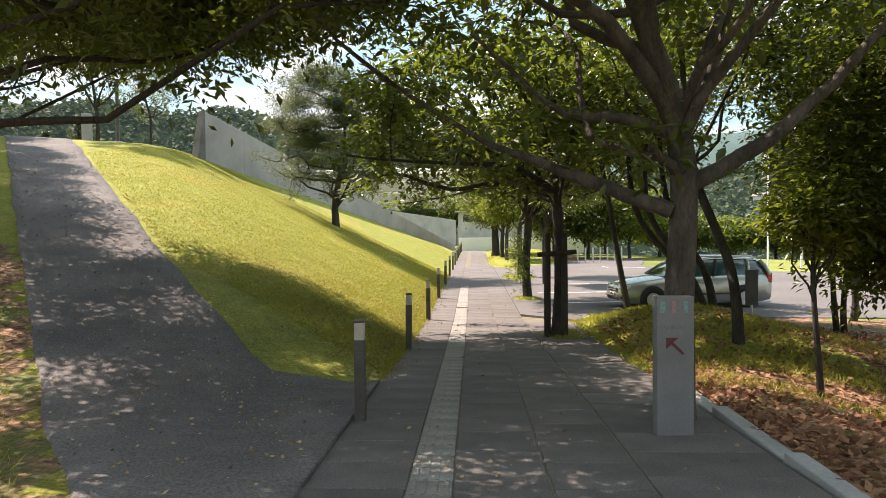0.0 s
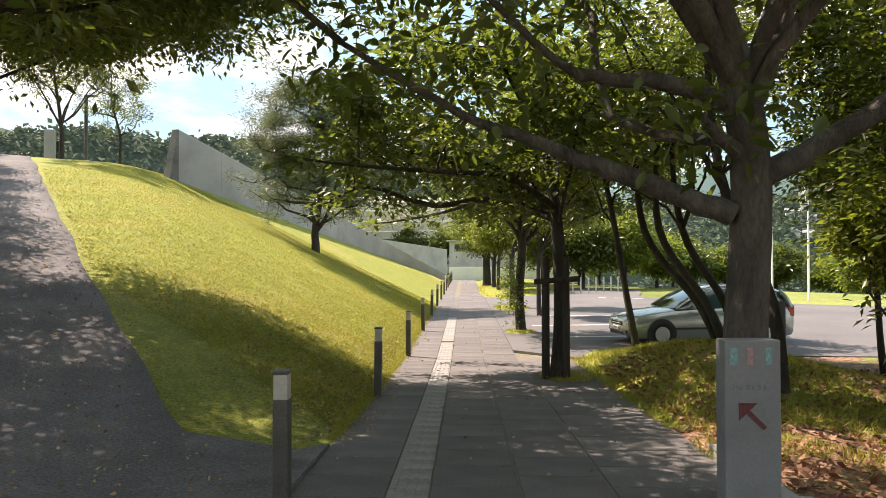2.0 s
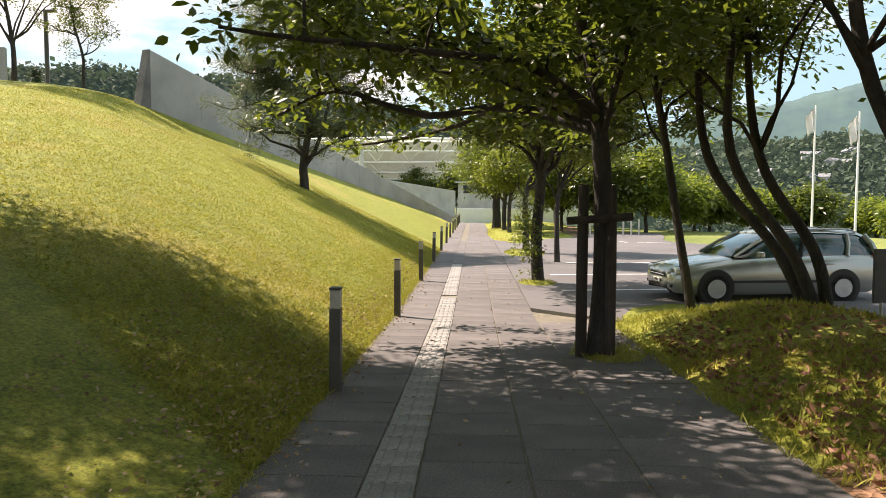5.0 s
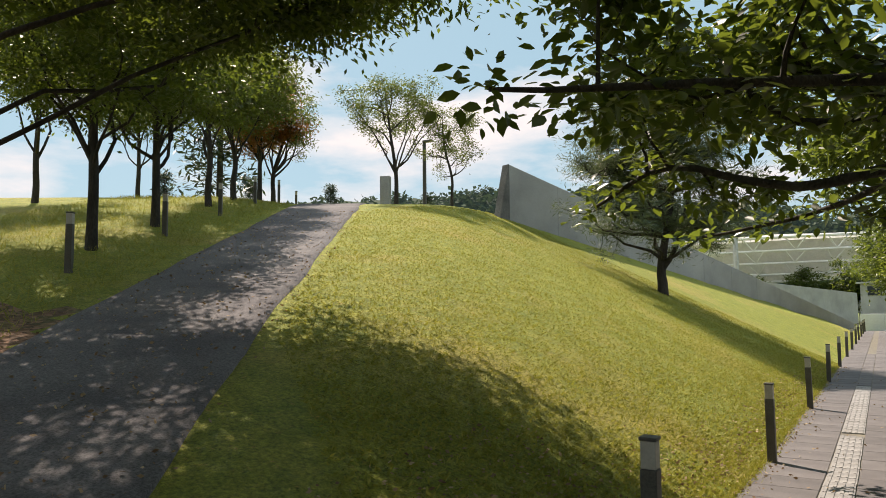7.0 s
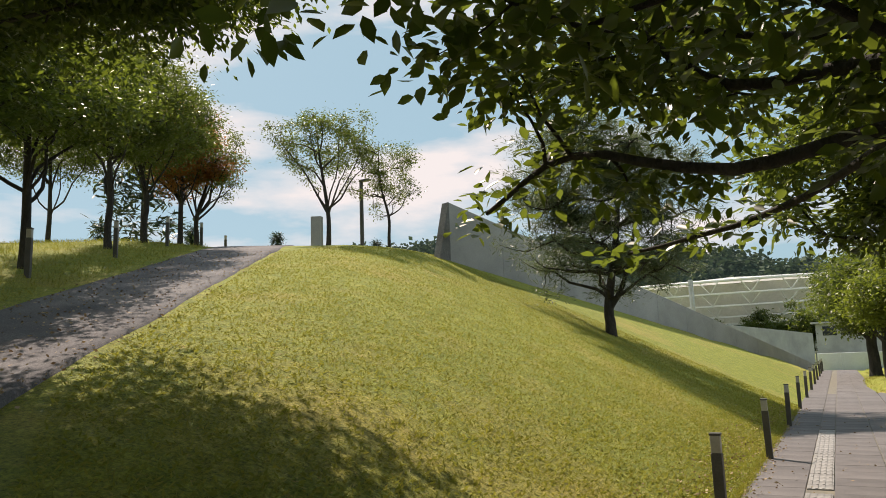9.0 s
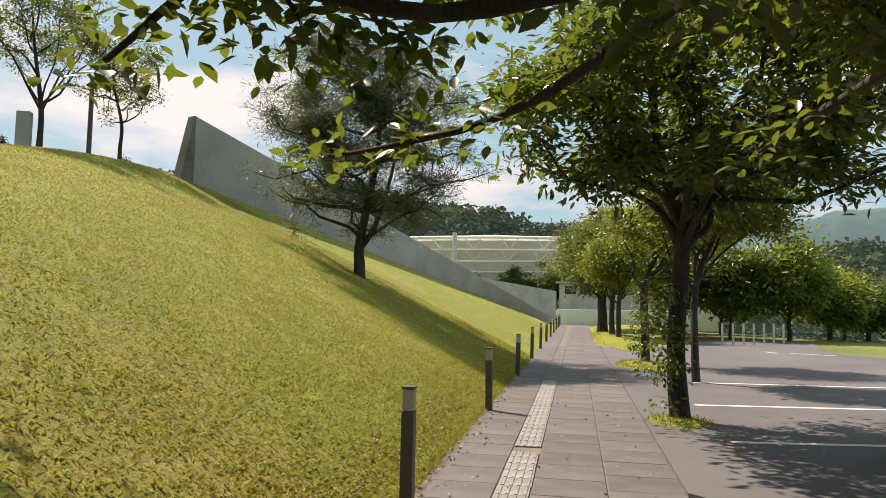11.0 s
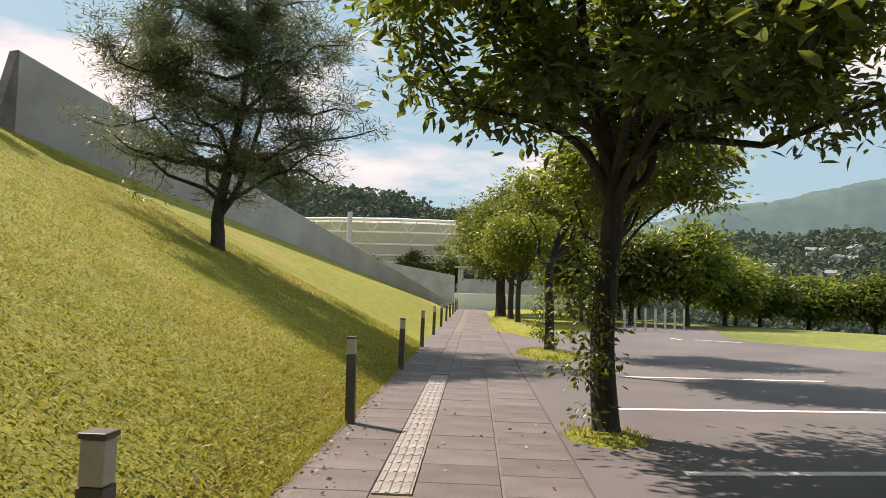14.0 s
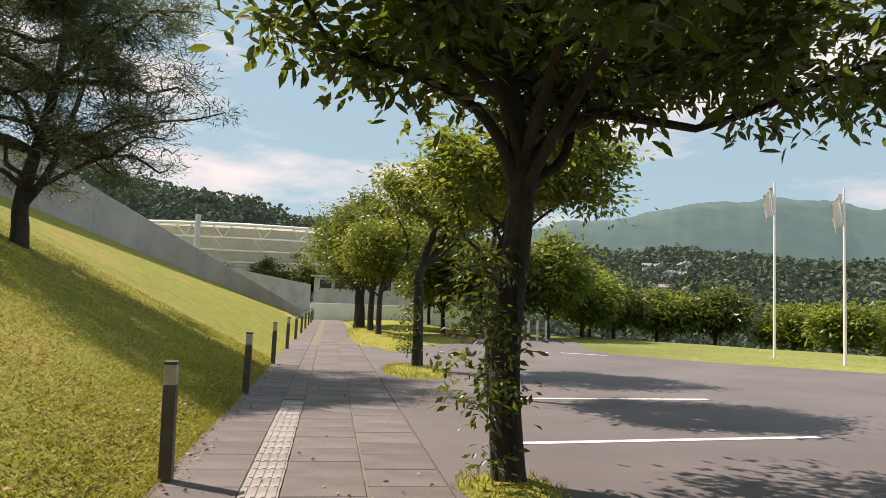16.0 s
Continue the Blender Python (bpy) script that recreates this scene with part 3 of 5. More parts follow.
def make_tree(at, label, seed, height_m=8.0, trunk_r=0.15, fork=2.2, crown=(3.2, 3.2, 2.4), crown_z=None, lean=(0, 0), stems=1, limbs=7, clumps=110, per=130, leaf=0.11,
              clump_r=0.55, leaf_mat=None, bark=None, category="tree", group="", droop=0.35, slim=0.42, own_limbs=(), offset=(0, 0), shell=0.45, wood_sides=7, layer=0.0, shaped=False):
    rng, nrng = random.Random(seed), np.random.default_rng(seed)
    leaf_mat, bark = leaf_mat or LEAF, bark or BARK_DARK
    x, y = at
    t = thing("tree", pose(x, y, height(x, y) - 0.05), label, category, group)
    cz = crown_z if crown_z is not None else height_m - crown[2]
    centre = Vector((lean[0] + offset[0], lean[1] + offset[1], cz))
    wood_v, wood_f, limb_v, limb_f, nodes = [], [], [], [], []

    def add(store_v, store_f, pts, radii, sides):
        v, f = tube_data(pts, radii, sides, len(store_v))
        store_v.extend(v)
        store_f.extend(f)

    tops, tips = [], []
    for k in range(stems):
        a = 2 * math.pi * k / max(1, stems) + rng.uniform(0, 1)
        spread = 0.0 if stems == 1 else 0.35
        foot = Vector((math.cos(a) * 0.10 * (stems > 1), math.sin(a) * 0.10 * (stems > 1), -0.25))
        head = Vector((lean[0] * 0.75 + math.cos(a) * spread * fork * 0.5, lean[1] * 0.75 + math.sin(a) * spread * fork * 0.5, fork))
        r0 = trunk_r if stems == 1 else trunk_r * 0.75
        top = centre + Vector((rng.uniform(-0.25, 0.25) * crown[0], rng.uniform(-0.25, 0.25) * crown[1], crown[2] * 0.75))
        low = foot.lerp(head, 0.45) + Vector((rng.uniform(-1, 1), rng.uniform(-1, 1), 0)) * 0.035 * fork - Vector((lean[0], lean[1], 0)) * 0.10
        mid = head.lerp(top, 0.5) + Vector((rng.uniform(-1, 1), rng.uniform(-1, 1), 0)) * 0.06 * (top - head).length
        whole = smooth_path([foot, low, head, mid, top], 6)
        radii = [r0 * (1.4 if q == 0 else 1.15 if q == 1 else 1.0 - 0.9 * max(0, q - 2) / (len(whole) - 3)) + 0.005 for q in range(len(whole))]
        radii = [max(v, r0 * (1 - 0.22 * q / 12)) if q <= 12 else v for q, v in enumerate(radii)]
        for q in range(13, len(whole)):
            radii[q] = r0 * 0.72 * (1 - 0.9 * (q - 12) / (len(whole) - 13)) + 0.005
        add(wood_v, wood_f, whole, radii, wood_sides + 4)
        pts, lead = whole[:13], whole[12:][::1]
        lead = [lead[min(len(lead) - 1, round(q * (len(lead) - 1) / 7))] for q in range(8)]
        nodes += [(p, r0 * 0.7 * (1 - 0.8 * i / 7)) for i, p in enumerate(lead)]
        tops.append((pts, lead, r0))
    for k in range(limbs):
        pts, lead, r0 = tops[k % stems]
        start = lead[rng.randint(0, 4)] if k % 3 else pts[-1 - (k % 2)]
        a = 2 * math.pi * (k + rng.uniform(-0.3, 0.3)) / limbs
        goal = centre + Vector((math.cos(a) * crown[0] * rng.uniform(0.5, 0.75), math.sin(a) * crown[1] * rng.uniform(0.5, 0.75), crown[2] * rng.uniform(-0.35, 0.5)))
        if layer:
            start = lead[k % 7]
            reach = 0.95 - 0.45 * abs(k % 7 - 2) / 4
            goal = Vector((start.x + math.cos(a * 3.1) * crown[0] * reach, start.y + math.sin(a * 3.1) * crown[1] * reach, max(2.0, start.z) + rng.uniform(0.2, 0.7)))
        path = smooth_path(curve_to(start, goal, 0.16, rng, 5, 0.06), 2)
        r1 = r0 * rng.uniform(0.26, 0.42)
        tips += [tuple(p) for p in path[-6::2]] + [tuple(path[-1])]
        add(limb_v, limb_f, path, [r1 * (1 - 0.88 * i / (len(path) - 1)) + 0.004 for i in range(len(path))], wood_sides)
        nodes += [(p, r1 * (1 - 0.85 * i / (len(path) - 1))) for i, p in enumerate(path) if i > 1]
    for pts, r1 in own_limbs:
        fine = [p + Vector((rng.uniform(-1, 1), rng.uniform(-1, 1), rng.uniform(-1, 1))) * 0.012 for p in smooth_path(pts, 4)]
        add(limb_v, limb_f, fine, [r1 * (1 - 0.8 * i / (len(fine) - 1)) + 0.006 for i in range(len(fine))], wood_sides + 2)
        nodes += [(p, r1 * 0.5) for p in fine[2:]]
        tips += [tuple(p) for p in fine[-5::2]]
    centres = list(tips)
    radii = [clump_r * rng.uniform(0.7, 1.0) for c in centres]
    for k in range(clumps):
        q = Vector((rng.gauss(0, 1), rng.gauss(0, 1), rng.gauss(0, 1))).normalized() * (shell + (1 - shell) * rng.random() ** 0.6)
        lump = 0.8 + (0.6 if layer else 0.35) * noise.noise(q * 1.7 + Vector((seed, 0, 0)))
        c = centre + Vector((q.x * crown[0], q.y * crown[1], q.z * crown[2])) * lump
        if layer:
            c.z = layer * round(c.z / layer) + rng.uniform(-0.12, 0.12)
        if c.z < 0.4:
            continue
        node, nr = min(nodes, key=lambda e: (e[0] - c).length_squared)
        tw = curve_to(node, c, 0.25, rng, 4, 0.03)
        r2 = min(nr * 0.6, 0.028) + 0.004
        add(limb_v, limb_f, tw, [r2 * (1 - 0.8 * i / 4) + 0.002 for i in range(5)], 4)
        centres += [tuple(c), tuple(tw[3])]
        radii += [clump_r * rng.uniform(0.7, 1.25), clump_r * 0.7]
    trunk = mesh_object("trunk", wood_v, wood_f, bark, True)
    trunk.parent = t
    limb = mesh_object("branchwork", limb_v, limb_f, bark, True)
    limb.parent = t
    crown_ob = new("crown", leaves_mesh("crown", centres, radii, max(1, per // 2), leaf, leaf_mat, nrng, droop, slim, shaped))
    crown_ob.parent = t
    return t


def at_ramp(s, r):
    p = RAMP_AT + RAMP_DIR * s + RAMP_SIDE * r
    return (p.x, p.y)


# right of the path
make_tree((1.69, 10.15), "large grey-barked tree forking low beside the sign", 3, 8.4, 0.155, 2.75, (4.8, 5.0, 2.2), 5.4, limbs=10, clumps=150, per=115, leaf=0.135, shaped=True, bark=BARK, clump_r=0.55, leaf_mat=LEAF_MAPLE, offset=(-1.2, 0.6),
          own_limbs=[([(-0.06, 0, 1.98), (-0.48, 0, 2.13), (-0.84, 0.02, 2.28), (-1.13, 0.05, 2.4), (-1.45, 0.1, 2.53), (-1.8, 0.2, 2.68), (-2.7, 0.6, 3.3)], 0.075),
                     ([(-0.05, 0, 2.7), (-0.52, 0, 2.84), (-0.92, 0, 2.88), (-1.18, 0, 2.98), (-1.9, -0.2, 3.6)], 0.06),
                     ([(0.05, 0, 2.2), (0.5, 0, 2.42), (1.0, -0.05, 2.78), (1.5, -0.1, 3.28), (1.95, -0.2, 3.9), (2.3, -0.3, 4.8)], 0.085),
                     ([(0, 0, 2.6), (0.3, 0.2, 3.1), (0.6, 0.4, 3.9), (1.0, 1.2, 5.2)], 0.07),
                     ([(-0.02, -0.04, 2.35), (-0.24, -0.12, 2.52), (-0.30, -0.13, 2.62)], 0.05),
                     ([(0, 0, 2.8), (-0.3, -0.4, 3.4), (-0.6, -0.9, 4.3), (-1.2, -1.1, 5.2)], 0.06)])
make_tree((1.36, 17.0), "straight dark street tree held by timber stakes", 5, 7.6, 0.125, 2.7, (3.6, 3.9, 1.9), 4.35, limbs=10, clumps=140, per=105, leaf=0.14, slim=0.5, shaped=True, offset=(-1.3, 0.6), clump_r=0.42, leaf_mat=LEAF,
          own_limbs=[([(0, 0, 2.75), (-0.95, 0.85, 3.4), (-1.95, 1.0, 3.5), (-2.55, 1.2, 4.1)], 0.07), ([(0, 0, 2.6), (-1.0, 0.9, 3.0), (-2.0, 1.0, 2.9), (-3.2, 1.2, 3.25), (-4.1, 1.5, 2.95)], 0.065),
                     ([(0, 0, 2.8), (-0.9, -0.8, 3.2), (-2.2, -1.6, 3.2), (-3.6, -2.0, 3.3)], 0.055), ([(0, 0, 2.9), (-0.8, 1.8, 3.2), (-1.9, 2.9, 2.9), (-3.3, 3.2, 2.7)], 0.055), ([(0, 0, 2.8), (0.5, 2.2, 3.0), (0.2, 4.2, 2.9)], 0.05)])
make_tree((3.45, 20.1), "thin leaning dark-trunked tree on the mound", 7, 7.0, 0.075, 2.9, (2.6, 2.6, 1.8), 4.9, lean=(-0.7, 0.2), clumps=90, per=200, leaf=0.12, leaf_mat=LEAF_LIGHT)
make_tree((5.0, 19.2), "multi-stemmed dark tree leaning on the mound", 8, 7.5, 0.12, 2.4, (2.9, 2.9, 2.0), 5.3, lean=(-1.6, 0.6), stems=3, clumps=90, per=130, leaf=0.12, leaf_mat=LEAF_LIGHT)
make_tree((3.9, 14.6), "dark woodland tree leaning over leaf litter", 9, 8.2, 0.085, 2.9, (3.1, 3.1, 2.2), 5.9, lean=(-0.6, 1.2), clumps=95, per=130, leaf=0.12)
make_tree((6.6, 14.4), "dark slender twin-stemmed woodland tree", 10, 8.6, 0.11, 2.6, (2.9, 2.9, 3.0), 5.1, lean=(-0.5, 0.2), stems=2, clumps=130, per=170, leaf=0.13)
make_tree((5.1, 12.4), "dark bushy woodland tree in leaf litter", 11, 6.6, 0.13, 1.6, (1.7, 1.8, 2.9), 3.5, lean=(0.2, 0.2), clumps=140, per=190, leaf=0.12)
make_tree((4.0, 12.2), "bright green young tree at the wood edge", 12, 3.2, 0.04, 1.3, (0.55, 0.55, 0.45), 2.35, lean=(-0.15, 0), clumps=26, per=110, leaf=0.10, clump_r=0.26, leaf_mat=LEAF_LIGHT)
make_tree((7.0, 17.6), "slim woodland tree with low branches", 23, 6.0, 0.08, 1.5, (1.9, 1.9, 2.0), 3.9, stems=2, clumps=90, per=130, leaf=0.13)
make_tree((8.4, 20.0), "slim leafy tree at the car park corner", 24, 6.0, 0.08, 1.5, (1.9, 1.9, 1.9), 3.9, clumps=90, per=130, leaf=0.13, leaf_mat=LEAF_MAPLE)
make_tree((8.7, 16.4), "slender twin-stemmed woodland tree", 13, 8.4, 0.12, 2.4, (3.0, 3.0, 3.1), 5.0, stems=2, clumps=120, per=160, leaf=0.14)
make_tree((10.8, 13.2), "leafy woodland tree behind the hollow", 14, 8.6, 0.14, 2.0, (3.4, 3.4, 3.6), 4.6, clumps=130, per=150, leaf=0.17)
make_tree((8.3, 9.2), "leafy woodland tree over the hollow", 22, 8.6, 0.14, 2.0, (3.2, 3.2, 3.6), 4.4, clumps=130, per=150, leaf=0.17)
make_tree((1.5, 25.5), "dark glossy-leaved street tree with ivy", 15, 6.6, 0.145, 2.75, (4.3, 3.7, 1.8), 4.55, limbs=11, clumps=140, per=180, leaf=0.165, slim=0.36, shaped=True, offset=(0.7, -0.9), clump_r=0.46,
          own_limbs=[([(0, 0, 2.5), (-0.25, -0.1, 3.0), (-0.7, -0.2, 3.3), (-1.6, -0.3, 3.5)], 0.06), ([(0, 0, 2.6), (0.38, 0, 2.85), (0.5, 0.0, 3.4), (1.0, -0.1, 3.6), (1.8, 0, 3.8)], 0.05)])
make_tree((1.95, 35.8), "pale-leaved street tree with ivy on its trunk", 16, 5.6, 0.13, 2.4, (2.5, 2.1, 1.0), 4.1, clumps=75, per=150, leaf=0.14, leaf_mat=LEAF_LIGHT, offset=(1.0, 0), clump_r=0.45)
make_tree((2.6, 31.2), "light-leaved young street tree at the bay edge", 27, 5.0, 0.09, 2.2, (2.3, 1.7, 0.95), 3.9, clumps=80, per=140, leaf=0.14, leaf_mat=LEAF_LIGHT, offset=(0.5, 0), clump_r=0.42)
make_tree((2.1, 51), "bright green street tree on the grass strip", 17, 5.6, 0.14, 2.0, (2.3, 2.3, 1.5), 4.0, clumps=110, per=150, leaf=0.16, leaf_mat=LEAF_LIGHT, clump_r=0.7)
make_tree((2.0, 55.5), "broad dark street tree on the grass strip", 18, 7.0, 0.17, 2.2, (2.9, 2.9, 2.2), 4.7, clumps=190, per=150, leaf=0.2, clump_r=0.7)
make_tree((1.75, 64), "broad dark street tree beside the forecourt", 19, 8.8, 0.36, 2.4, (3.9, 3.9, 3.2), 5.4, clumps=190, per=150, leaf=0.24, clump_r=0.8)
# the pine on the lawn
make_tree((-6.3, 35.18), "twin-trunked pine with airy grey-green needles on the lawn", 21, 7.8, 0.19, 1.15, (3.8, 3.7, 3.3), 4.5, limbs=28, clumps=360, per=190, leaf=0.19,
          clump_r=0.40, leaf_mat=NEEDLE, slim=0.13, droop=-0.05, shell=0.55, layer=0.75,
          own_limbs=[([(0.02, -0.02, 0.85), (0.45, -0.1, 1.5), (0.75, -0.1, 2.4), (1.0, 0.1, 3.8), (1.1, 0.2, 5.6)], 0.09)])
# hilltop trees
make_tree((-15.04, 36.04), "slender airy maple on the hilltop", 31, 4.7, 0.07, 1.3, (1.7, 1.7, 1.6), 3.1, limbs=11, clumps=60, per=80, leaf=0.10, clump_r=0.30, layer=0.45, leaf_mat=LEAF_MAPLE)
make_tree((-16.6, 34.2), "airy fan-shaped maple on the hilltop", 32, 5.6, 0.10, 1.5, (2.7, 2.7, 1.5), 4.1, limbs=13, clumps=85, per=90, leaf=0.11, clump_r=0.34, leaf_mat=LEAF_MAPLE)
make_tree((-21.6, 32.4), "airy round maple on the hilltop", 33, 5.4, 0.11, 1.3, (2.5, 2.5, 1.9), 3.5, limbs=12, clumps=85, per=90, leaf=0.11, clump_r=0.36, leaf_mat=LEAF_MAPLE)
# row along the ramp: s, r, height, crown radius, crown height, crown shift, leaf
ROW = ((-10.2, -3.7, 7.6, 4.5, 5.3, (1.8, 1.2), LEAF), (-5.0, -4.1, 7.6, 4.9, 5.3, (2.3, 2.4), LEAF), (1.0, -4.1, 6.6, 3.0, 4.1, (0, 0), LEAF), (4.5, -4.2, 6.6, 2.8, 4.2, (0, 0), LEAF_MAPLE), (9.7, -4.4, 7.0, 2.9, 4.4, (0, 0), LEAF_MAPLE),
       (12.8, -4.4, 6.6, 2.5, 4.2, (0, 0), LEAF_MAPLE), (17.0, -4.4, 5.8, 2.0, 3.8, (0, 0), LEAF_RED), (3.0, -9.0, 8.0, 3.6, 5.2, (0, 0), LEAF), (10.5, -10.0, 8.2, 3.4, 5.2, (0, 0), LEAF_MAPLE), (-3.5, -9.5, 8.0, 3.8, 5.2, (0, 0), LEAF), (19.0, -10.0, 7.0, 3.0, 4.6, (0, 0), LEAF))
for k, (s, r, hh, cr, cz, off, mt) in enumerate(ROW):
    make_tree(at_ramp(s, r), "maple with turning red-brown leaves beside the ramp" if mt is LEAF_RED else "spreading maple in rough grass beside the ramp", 40 + k, hh, 0.11, 1.6, (cr, cr, 2.1 if k > 1 else 1.9), cz,
              limbs=9, clumps=300 if k < 2 else 140, per=290 if k < 2 else 150, leaf=0.12, clump_r=0.62 if k < 2 else 0.5, leaf_mat=mt, group="trees along the ramp", offset=off)
# wood edge beyond the car park
edge = ((8.1, 54.9, 5.6, 2.7), (11.1, 55.5, 5.9, 2.8), (14.1, 58.6, 4.0, 2.5), (17.0, 61.1, 3.4, 2.4), (20.7, 63.0, 3.6, 2.5), (5.9, 57.4, 6.6, 2.7), (24.4, 62.4, 4.2, 2.7), (28.1, 59.9, 3.3, 2.4), (9.2, 63.6, 6.3, 3.1), (17.8, 67.3, 5.3, 3.1), (26.6, 53.7, 2.8, 1.8), (31.1, 54.9, 3.3, 2.2), (7.0, 71.0, 6.6, 3.1), (12.6, 72.9, 6.6, 3.2))
for k, (x, y, hh, cr) in enumerate(edge):
    make_tree((x, y), "rounded leafy tree at the edge of the car park meadow", 70 + k, hh, 0.14, 1.2, (cr, cr, hh * 0.42), hh * 0.58, limbs=7, clumps=100, per=70, leaf=0.34, clump_r=0.75,
              leaf_mat=FAR_LEAF if k % 3 else LEAF_MAPLE, group="trees beyond the car park")
# unseen trees added behind the start of the walk to cut sky light
for k, (x, y, hh, cr) in enumerate(((-3.6, -4.5, 8.5, 4.2), (3.4, -3.6, 8.5, 4.4), (5.4, 2.2, 8.0, 3.8), (-7.4, 1.6, 8.0, 4.0), (0.4, -9.5, 9.5, 5.0))):
    make_tree((x, y), "unseen leafy tree added to shade the path start", 110 + k, hh, 0.15, 2.4, (cr, cr, 2.3), hh - 2.8, limbs=8, clumps=140, per=84, leaf=0.22, clump_r=0.75, group="trees at the path start")
# trees in front of the latticed roof
for k, (x, hh) in enumerate(((-36, 9), (-28, 10.5), (-20, 9.5), (-12, 10.5), (-5, 11))):
    make_tree((x, 150 + 2 * (k % 2)), "dark tree standing below the latticed roof", 130 + k, hh, 0.2, 2.0, (4.6, 4.0, hh * 0.42), hh * 0.58, limbs=6, clumps=70, per=60, leaf=0.6, clump_r=1.1, group="trees below the roof")


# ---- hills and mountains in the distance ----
# Distance haze is put into the material: tinted base colour plus a faint emission.
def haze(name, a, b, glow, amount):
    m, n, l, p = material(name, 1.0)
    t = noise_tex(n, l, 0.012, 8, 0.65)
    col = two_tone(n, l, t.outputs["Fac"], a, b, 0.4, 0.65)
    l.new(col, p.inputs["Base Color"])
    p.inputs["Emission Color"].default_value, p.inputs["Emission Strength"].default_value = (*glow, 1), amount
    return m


def ridge(name, line, tops, depth, mat, label, rough, seed, n=160, rows=14):
    """A hill range: a crest along a plan line, falling away on both sides, broken up by noise."""
    pts = smooth_path([(*p, h) for p, h in zip(line, tops)], 5)
    tops = [p.z for p in pts]
    pts = [p.to_2d() for p in pts]
    verts, faces = [], []
    for i in range(n + 1):
        f = i / n * (len(pts) - 1)
        k = min(int(f), len(pts) - 2)
        p = pts[k].lerp(pts[k + 1], f - k)
        top = tops[k] + (tops[k + 1] - tops[k]) * (f - k)
        d = (pts[-1] - pts[0]).normalized()
        q = Vector((-d.y, d.x))
        for j in range(rows + 1):
            u = j / rows * 2 - 1
            h = top * (1 - abs(u) ** 1.3) - 28 * abs(u)
            w = p + q * u * depth
            h += rough * noise.fractal(Vector((w.x / depth * 3, w.y / depth * 3, seed)), 0.9, 2.1, 5) * (1 - 0.5 * abs(u))
            verts.append((w.x, w.y, h))
    for i in range(n):
        for j in range(rows):
            a = i * (rows + 1) + j
            faces.append((a, a + rows + 1, a + rows + 2, a + 1))
    return tagged(mesh_object(name, verts, faces, mat, True), label, "hills", kind="structure")


# Blue air haze over the mountain is painted in as colour and glow.
MOUNTAIN = haze("far mountain with painted haze", (0.020, 0.05, 0.045), (0.035, 0.075, 0.055), (0.085, 0.135, 0.155), 0.6)
# The nearer hills get a weaker blue-green emission as painted haze.
HILL = haze("wooded hill floor with haze glow", (0.015, 0.03, 0.012), (0.03, 0.05, 0.018), (0.05, 0.09, 0.09), 0.15)
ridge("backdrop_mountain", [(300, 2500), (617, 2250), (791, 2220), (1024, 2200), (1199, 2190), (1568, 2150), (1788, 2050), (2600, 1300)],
      [190, 250, 290, 330, 366, 394, 366, 330], 480, MOUNTAIN, "mountain ridge with painted blue haze on the horizon", 22, 3.0)
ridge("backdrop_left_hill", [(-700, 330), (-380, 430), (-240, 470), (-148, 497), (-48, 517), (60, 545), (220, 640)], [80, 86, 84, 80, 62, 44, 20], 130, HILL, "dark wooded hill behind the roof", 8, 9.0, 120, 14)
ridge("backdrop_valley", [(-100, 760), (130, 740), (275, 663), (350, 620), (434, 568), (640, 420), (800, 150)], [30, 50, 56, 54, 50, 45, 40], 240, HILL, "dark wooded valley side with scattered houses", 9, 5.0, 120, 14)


def far_woods(name, hill, count, size, mat, label, seed, lo=-100.0):
    """One mass of tree crowns over a hill range."""
    rng = np.random.default_rng(seed)
    co = np.empty(len(hill.data.vertices) * 3)
    hill.data.vertices.foreach_get("co", co)
    co = co.reshape(-1, 3)
    fa = np.array([tuple(p.vertices) for p in hill.data.polygons])
    pick = fa[rng.integers(0, len(fa), count)]
    u, v = rng.random((count, 1)), rng.random((count, 1))
    p = (co[pick[:, 0]] * (1 - u) + co[pick[:, 1]] * u) * (1 - v) + (co[pick[:, 3]] * (1 - u) + co[pick[:, 2]] * u) * v
    p[:, 2] += size * 0.5
    me = leaves_mesh(name, p, np.full(count, size * 1.05) * rng.uniform(0.6, 1.3, count), 11, size * 0.95, mat, rng, 0.1, 0.8)
    return tagged(new(name, me), label, "woods", kind="stuff")


# Haze over the far woods is put into paler leaves and a bluish emission.
HAZED_WOOD = leaf_material("far wood leaf with haze glow", (0.028, 0.050, 0.030), (0.070, 0.100, 0.050), (0.10, 0.15, 0.07), 0.15, 0.9)
fw = HAZED_WOOD.node_tree.nodes["Principled BSDF"]
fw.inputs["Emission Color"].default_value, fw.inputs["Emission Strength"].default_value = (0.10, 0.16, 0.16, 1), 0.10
far_woods("far_trees_hill", bpy.data.objects["backdrop_left_hill"], 7000, 3.9, HAZED_WOOD, "dense dark green woods covering the hill", 5)
far_woods("far_trees_valley", bpy.data.objects["backdrop_valley"], 8000, 5.2, HAZED_WOOD, "dense dark green woods along the valley", 6)

